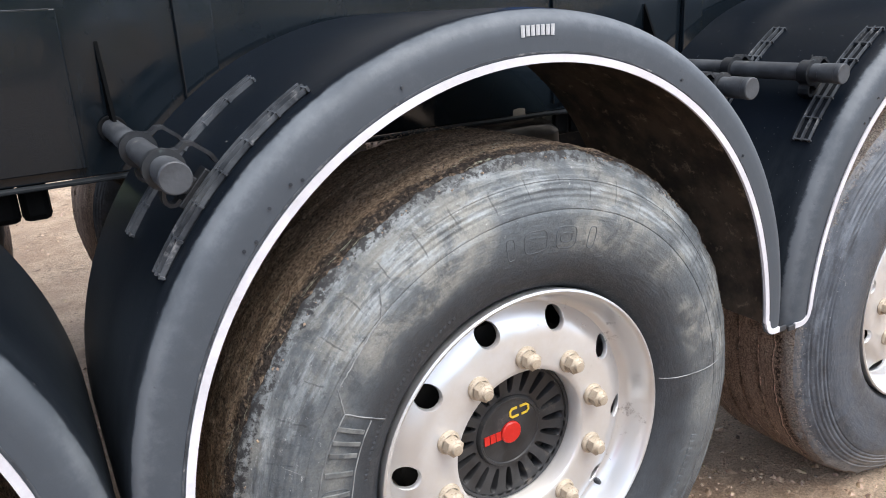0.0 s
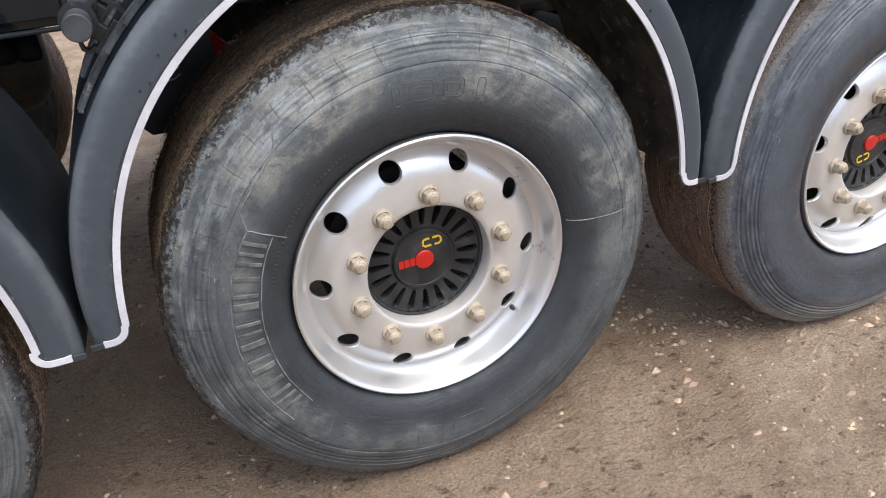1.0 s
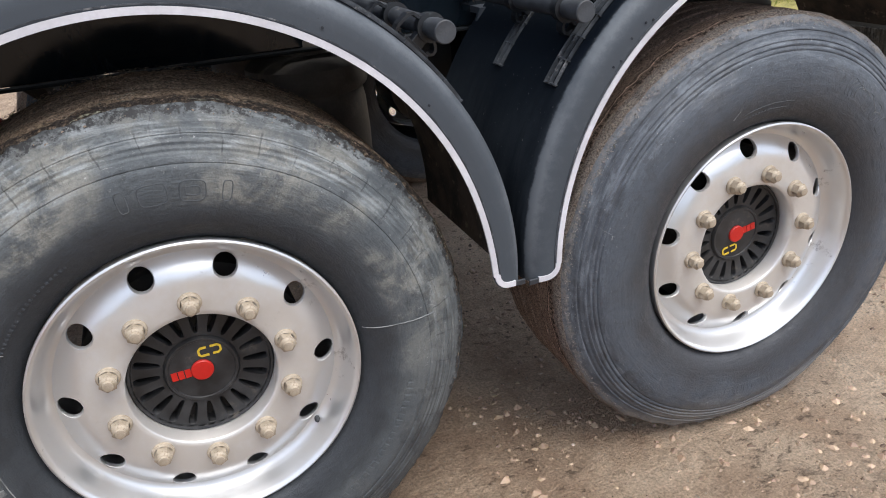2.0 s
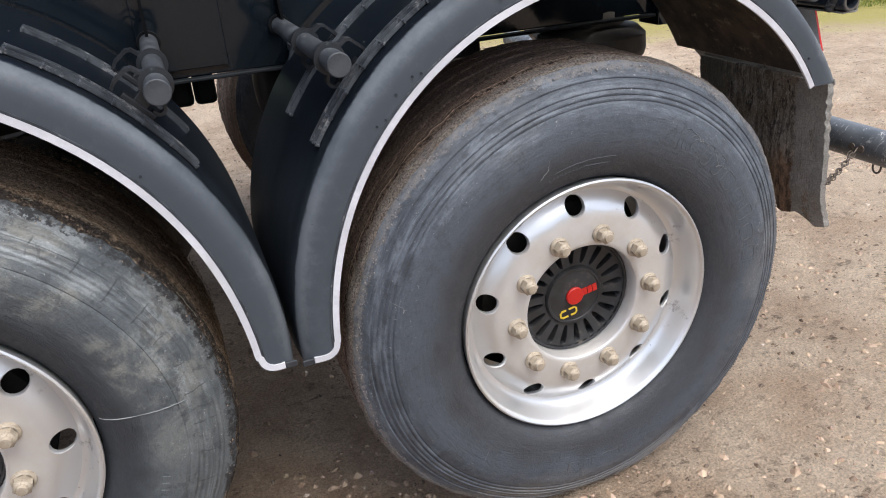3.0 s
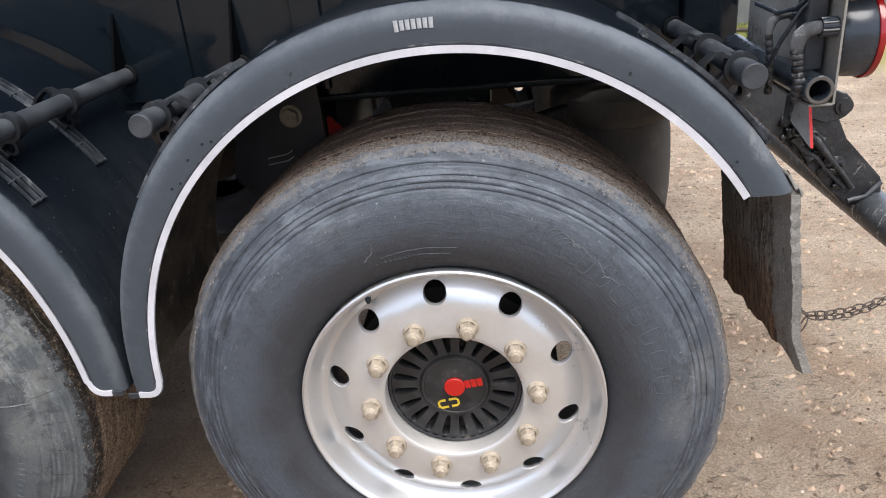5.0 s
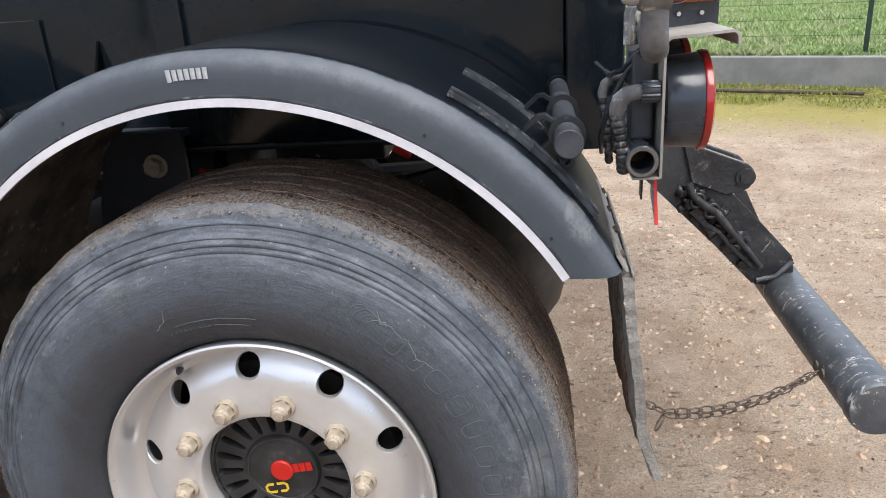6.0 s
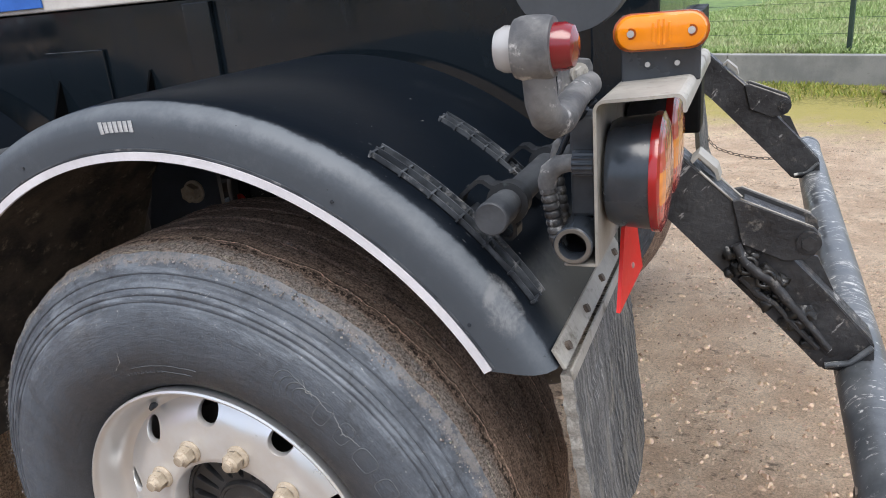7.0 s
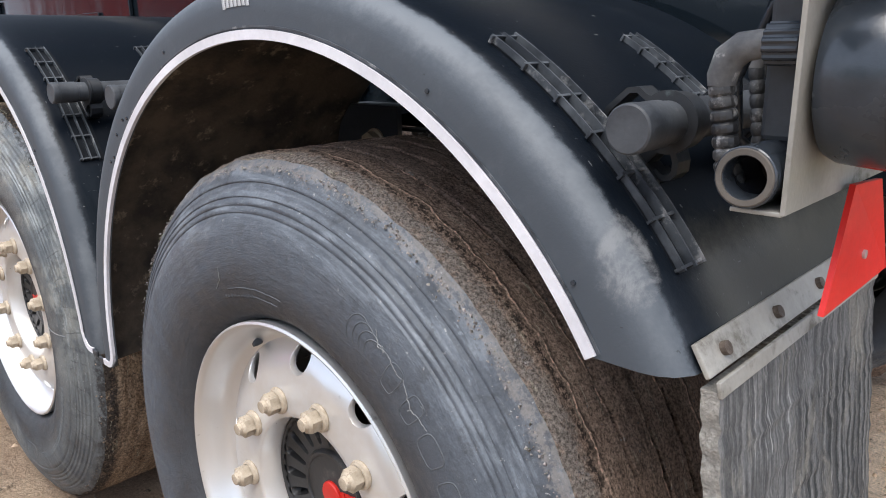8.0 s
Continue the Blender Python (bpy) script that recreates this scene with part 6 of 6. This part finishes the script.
def build_chain(points, label):
    """A slack chain of oval links between points."""
    chain = thing("chain", label, "chain", at=points[0])
    pts = [Vector(p) for p in points]
    lengths = [0.0]
    for a, b in zip(pts, pts[1:]):
        lengths.append(lengths[-1] + (b - a).length)
    pitch = 0.0250
    count = int(lengths[-1] / pitch)

    def along(d):
        for k in range(len(pts) - 1):
            if d <= lengths[k + 1]:
                return pts[k].lerp(pts[k + 1], (d - lengths[k]) / (lengths[k + 1] - lengths[k]))
        return pts[-1]

    bm = bmesh.new()
    oval = [(0.0062 * math.cos(t), 0.0155 * math.sin(t)) for t in np.linspace(0, 2 * math.pi, 13)]
    rings = []
    for k in range(12):
        c = Vector((oval[k][0], 0, oval[k][1]))
        out = c.normalized()
        rings.append([bm.verts.new(c + 0.0017 * (math.cos(q) * out + math.sin(q) * Vector((0, 1, 0)))) for q in np.linspace(0, 2 * math.pi, 7)[:-1]])
    for k in range(12):
        a, b = rings[k], rings[(k + 1) % 12]
        for i in range(6):
            bm.faces.new((a[i], a[(i + 1) % 6], b[(i + 1) % 6], b[i]))
    first = None
    for k in range(count):
        p, q = along(k * pitch), along((k + 1) * pitch)
        m = Matrix.Translation((p + q) / 2 - pts[0]) @ basis(q - p) @ pose(0, 0, 0, 0, 0, 90 * (k % 2) + 20)
        if first is None:
            first = part("chain_link", bm, RUST, chain, smooth=50)
            first.matrix_basis = m
        else:
            link = new("chain_link", first.data)
            link.parent, link.matrix_basis = chain, m
    return chain


def slack(a, b, sag, n=10):
    a, b = Vector(a), Vector(b)
    return [a.lerp(b, k / n) - Vector((0, 0, sag * 4 * (k / n) * (1 - k / n))) for k in range(n + 1)]


build_chain([Vector((1.934, 0.03, 0.690)), Vector((1.950, 0.042, 0.662))] + slack((1.979, 0.060, 0.640), (2.276, 0.200, 0.640), 0.024), "rusty slack chain between the mud flap and the underrun bar")
build_chain(slack((1.982, 0.058, 0.634), (2.272, 0.212, 0.632), 0.032), "second strand of rusty chain hanging to the underrun bar")
build_chain([Vector((1.978, 0.058, 0.632)), Vector((1.966, 0.050, 0.612)), Vector((1.960, 0.046, 0.590))], "short loose end of rusty chain")

build_chain([Vector((1.934, WIDTH - 0.03, 0.690)), Vector((1.950, WIDTH - 0.042, 0.662))] + slack((1.979, WIDTH - 0.060, 0.640), (2.276, WIDTH - 0.200, 0.640), 0.024), "rusty slack chain between the mud flap and the underrun bar")

# ---- beyond the yard: verge, kerb wall, field and fence ----
A, B = Vector((-9.0, 14.15, 0)), Vector((15.0, 2.55, 0))
ALONG = (B - A).normalized()
OUT = Vector((-ALONG.y, ALONG.x, 0))
ANGLE = math.degrees(math.atan2(ALONG.y, ALONG.x))


def kerb_wall():
    root = thing("kerb_wall", "low grey concrete kerb wall at the field's edge", "wall", at=tuple(A), kind="structure")
    root.matrix_basis = pose(A.x, A.y, 0, 0, 0, ANGLE)
    first = None
    for k in range(13):
        if first is None:
            first = part("kerb_block", box(bmesh.new(), (0, 0.07, 0.13), (1.985, 0.14, 0.36), None, 0.01), CONCRETE, root, at=(1.0, 0, 0))
        else:
            b = new("kerb_block", first.data)
            b.parent, b.matrix_basis = root, pose(1.0 + 2.0 * k, 0, 0)


def blades(name, label, category, count, seed, lo, hi, tall, material):
    """Grass over a strip beside the kerb wall: distance from the wall lo to hi."""
    rng = random.Random(seed)
    verts, faces = [], []
    for _ in range(count):
        u = rng.uniform(7.5, 23.5)
        w = lo + (hi - lo) * rng.random() ** (1.0 if lo < 0 else 1.7)
        p = A + ALONG * u + OUT * w
        clump = 0.6 + 0.8 * max(0.0, 0.5 + noise.noise((p.x * 1.3, p.y * 1.3, seed)))
        if lo < 0 and rng.random() > 0.25 + 1.1 * noise.noise((p.x * 2.0, p.y * 2.0, 9)) + 0.6 * (1 + w / 1.2):
            continue
        base = 0.0 if w < 0 else 0.27
        h, a = tall * clump * rng.uniform(0.5, 1.2), rng.uniform(0, 6.28)
        wide = rng.uniform(0.003, 0.007) * (1.0 if lo < 0 else 1.8)
        dx, dy = math.cos(a) * wide, math.sin(a) * wide
        lx, ly = rng.uniform(-0.6, 0.6) * h, rng.uniform(-0.6, 0.6) * h
        n = len(verts)
        verts += [(p.x - dx, p.y - dy, base), (p.x + dx, p.y + dy, base), (p.x + lx * 0.4 + dx * 0.7, p.y + ly * 0.4 + dy * 0.7, base + h * 0.6), (p.x + lx, p.y + ly, base + h * 0.95)]
        faces += [(n, n + 1, n + 2), (n, n + 2, n + 3)]
    me = bpy.data.meshes.new(name)
    me.from_pydata(verts, [], faces)
    me.materials.append(material)
    return tagged(new(name, me), label, category, kind="stuff")


def field():
    bm = bmesh.new()
    a, b = A + OUT * 0.14, B + OUT * 0.14
    c, d = B + OUT * 60 + ALONG * 40, A + OUT * 60 - ALONG * 40
    for z in (0.28,):
        bm.faces.new([bm.verts.new((p.x, p.y, z)) for p in (a, b, c, d)])
    ob = part("field_ground", bm, TURF)
    return tagged(ob, "green grassy field behind the kerb wall", "field", kind="structure")


def fence():
    root = thing("wire_fence", "dark green wire fence with slim posts behind the kerb wall", "fence")
    root.matrix_basis = pose(A.x + OUT.x * 0.35, A.y + OUT.y * 0.35, 0.28, 0, 0, ANGLE)
    first = None
    for k in range(10):
        if first is None:
            first = part("fence_post", box(bmesh.new(), (0, 0, 0.75), (0.05, 0.04, 1.5), None, 0.004), FENCE_GREEN, root, at=(1.0, 0, 0))
        else:
            p = new("fence_post", first.data)
            p.parent, p.matrix_basis = root, pose(1.0 + 2.45 * k, 0, 0)
    for k in range(9):
        part("fence_wire", rod(bmesh.new(), (0, 0.022, 0.05 + 0.17 * k), (24, 0.022, 0.05 + 0.17 * k), 0.002, 6), FENCE_GREEN, root)


kerb_wall()
field()
fence()
blades("field_grass", "long green grass and weeds of the field", "grass", 150000, 2, 0.2, 14.0, 0.085, GRASS)
blades("verge_grass", "yellow green moss and weeds along the kerb wall", "grass", 34000, 6, -1.3, -0.02, 0.045, MOSS)
bm = sweep(bmesh.new(), [A + ALONG * u + OUT * -0.55 + Vector((0, 0, 0.02)) for u in (13.9, 14.5, 15.2, 15.8)], 0.022, 8)
tagged(part("wooden_stick", bm, BARK), "weathered brown stick lying on the verge", "stick")


# ---- behind the camera: trees that the gloss paint mirrors ----
def build_tree(x, y, height, seed):
    rng = random.Random(seed)
    tree = thing("tree", "leafy green tree at the yard's edge", "tree", at=(x, y, 0), group="trees round the yard")
    bm = sweep(bmesh.new(), [(0, 0, -0.1), (0.1, 0, height * 0.3), (0.0, 0.15, height * 0.6)], [0.28, 0.22, 0.12], 10)
    tips = []
    for k in range(9):
        a = k * 2.4
        p = Vector((0.05, 0.05, height * (0.25 + 0.04 * k)))
        q = p + Vector((math.cos(a) * height * 0.25, math.sin(a) * height * 0.25, height * rng.uniform(0.08, 0.3)))
        sweep(bm, [p, (p + q) / 2 + Vector((0, 0, 0.1)), q], [0.1, 0.06, 0.03], 6)
        tips += [q, (p + q) / 2]
    part("trunk", bm, BARK, tree)
    verts, faces = [], []
    for _ in range(5000):
        c = rng.choice(tips)
        p = c + Vector((rng.gauss(0, 0.11), rng.gauss(0, 0.11), rng.gauss(0.02, 0.10))) * height
        s, a, b = rng.uniform(0.05, 0.13), rng.uniform(0, 6.28), rng.uniform(-1, 1)
        u = Vector((math.cos(a), math.sin(a), b)).normalized() * s
        w = u.orthogonal().normalized() * s * 0.6
        n = len(verts)
        verts += [p - u, p + w, p + u, p - w]
        faces.append((n, n + 1, n + 2, n + 3))
    me = bpy.data.meshes.new("crown")
    me.from_pydata([tuple(v) for v in verts], [], faces)
    me.materials.append(LEAF)
    new("crown", me).parent = tree
    return tree


for k, (x, y, h) in enumerate(((-14, -27, 6.5), (-7, -29, 7.5), (1, -27, 6.0), (8, -28, 7.0), (15, -27, 6.5))):
    build_tree(x, y, h, 20 + k)


def hedge():
    rng = random.Random(31)
    verts, faces = [], []
    for _ in range(14000):
        x = rng.uniform(-16, 16)
        top = 2.6 + 0.9 * noise.noise((x * 0.5, 0, 3)) + 0.4 * noise.noise((x * 2, 0, 7))
        p = Vector((x * 1.6, -22.0 + rng.gauss(0, 0.6), top * rng.random() ** 0.8))
        a, b, s = rng.uniform(0, 6.28), rng.uniform(-1, 1), rng.uniform(0.05, 0.12)
        u = Vector((math.cos(a), math.sin(a), b)).normalized() * s
        w = u.orthogonal().normalized() * s * 0.6
        n = len(verts)
        verts += [tuple(p - u), tuple(p + w), tuple(p + u), tuple(p - w)]
        faces.append((n, n + 1, n + 2, n + 3))
    me = bpy.data.meshes.new("hedge")
    me.from_pydata(verts, [], faces)
    me.materials.append(LEAF)
    return tagged(new("hedge", me), "dense dark green hedge along the yard's edge", "hedge", kind="stuff")


hedge()


def red_skip():
    """The red vehicle body that the gloss paint mirrors."""
    root = thing("tipper_body", "red steel tipper body parked across the yard", "trailer body", at=(-10.0, -5.5, 0))
    part("body", box(bmesh.new(), (0, 0, 2.35), (2.4, 6.0, 1.55), None, 0.03), RED_BODY, root)
    part("chassis", box(bmesh.new(), (0, 0, 1.25), (1.0, 5.8, 0.3), None, 0.01), BLACK_STEEL, root)
    for y in (-2.4, -1.4, 1.9):
        for x in (-0.95, 0.95):
            part("wheel", rod(bmesh.new(), (x - 0.15, y, 0.5), (x + 0.15, y, 0.5), 0.5, 32), UNDER, root, smooth=40)
    for k in range(7):
        part("side_rib", box(bmesh.new(), (1.22, -2.7 + 0.9 * k, 2.35), (0.06, 0.09, 1.5), None, 0.008), RED_BODY, root)


red_skip()
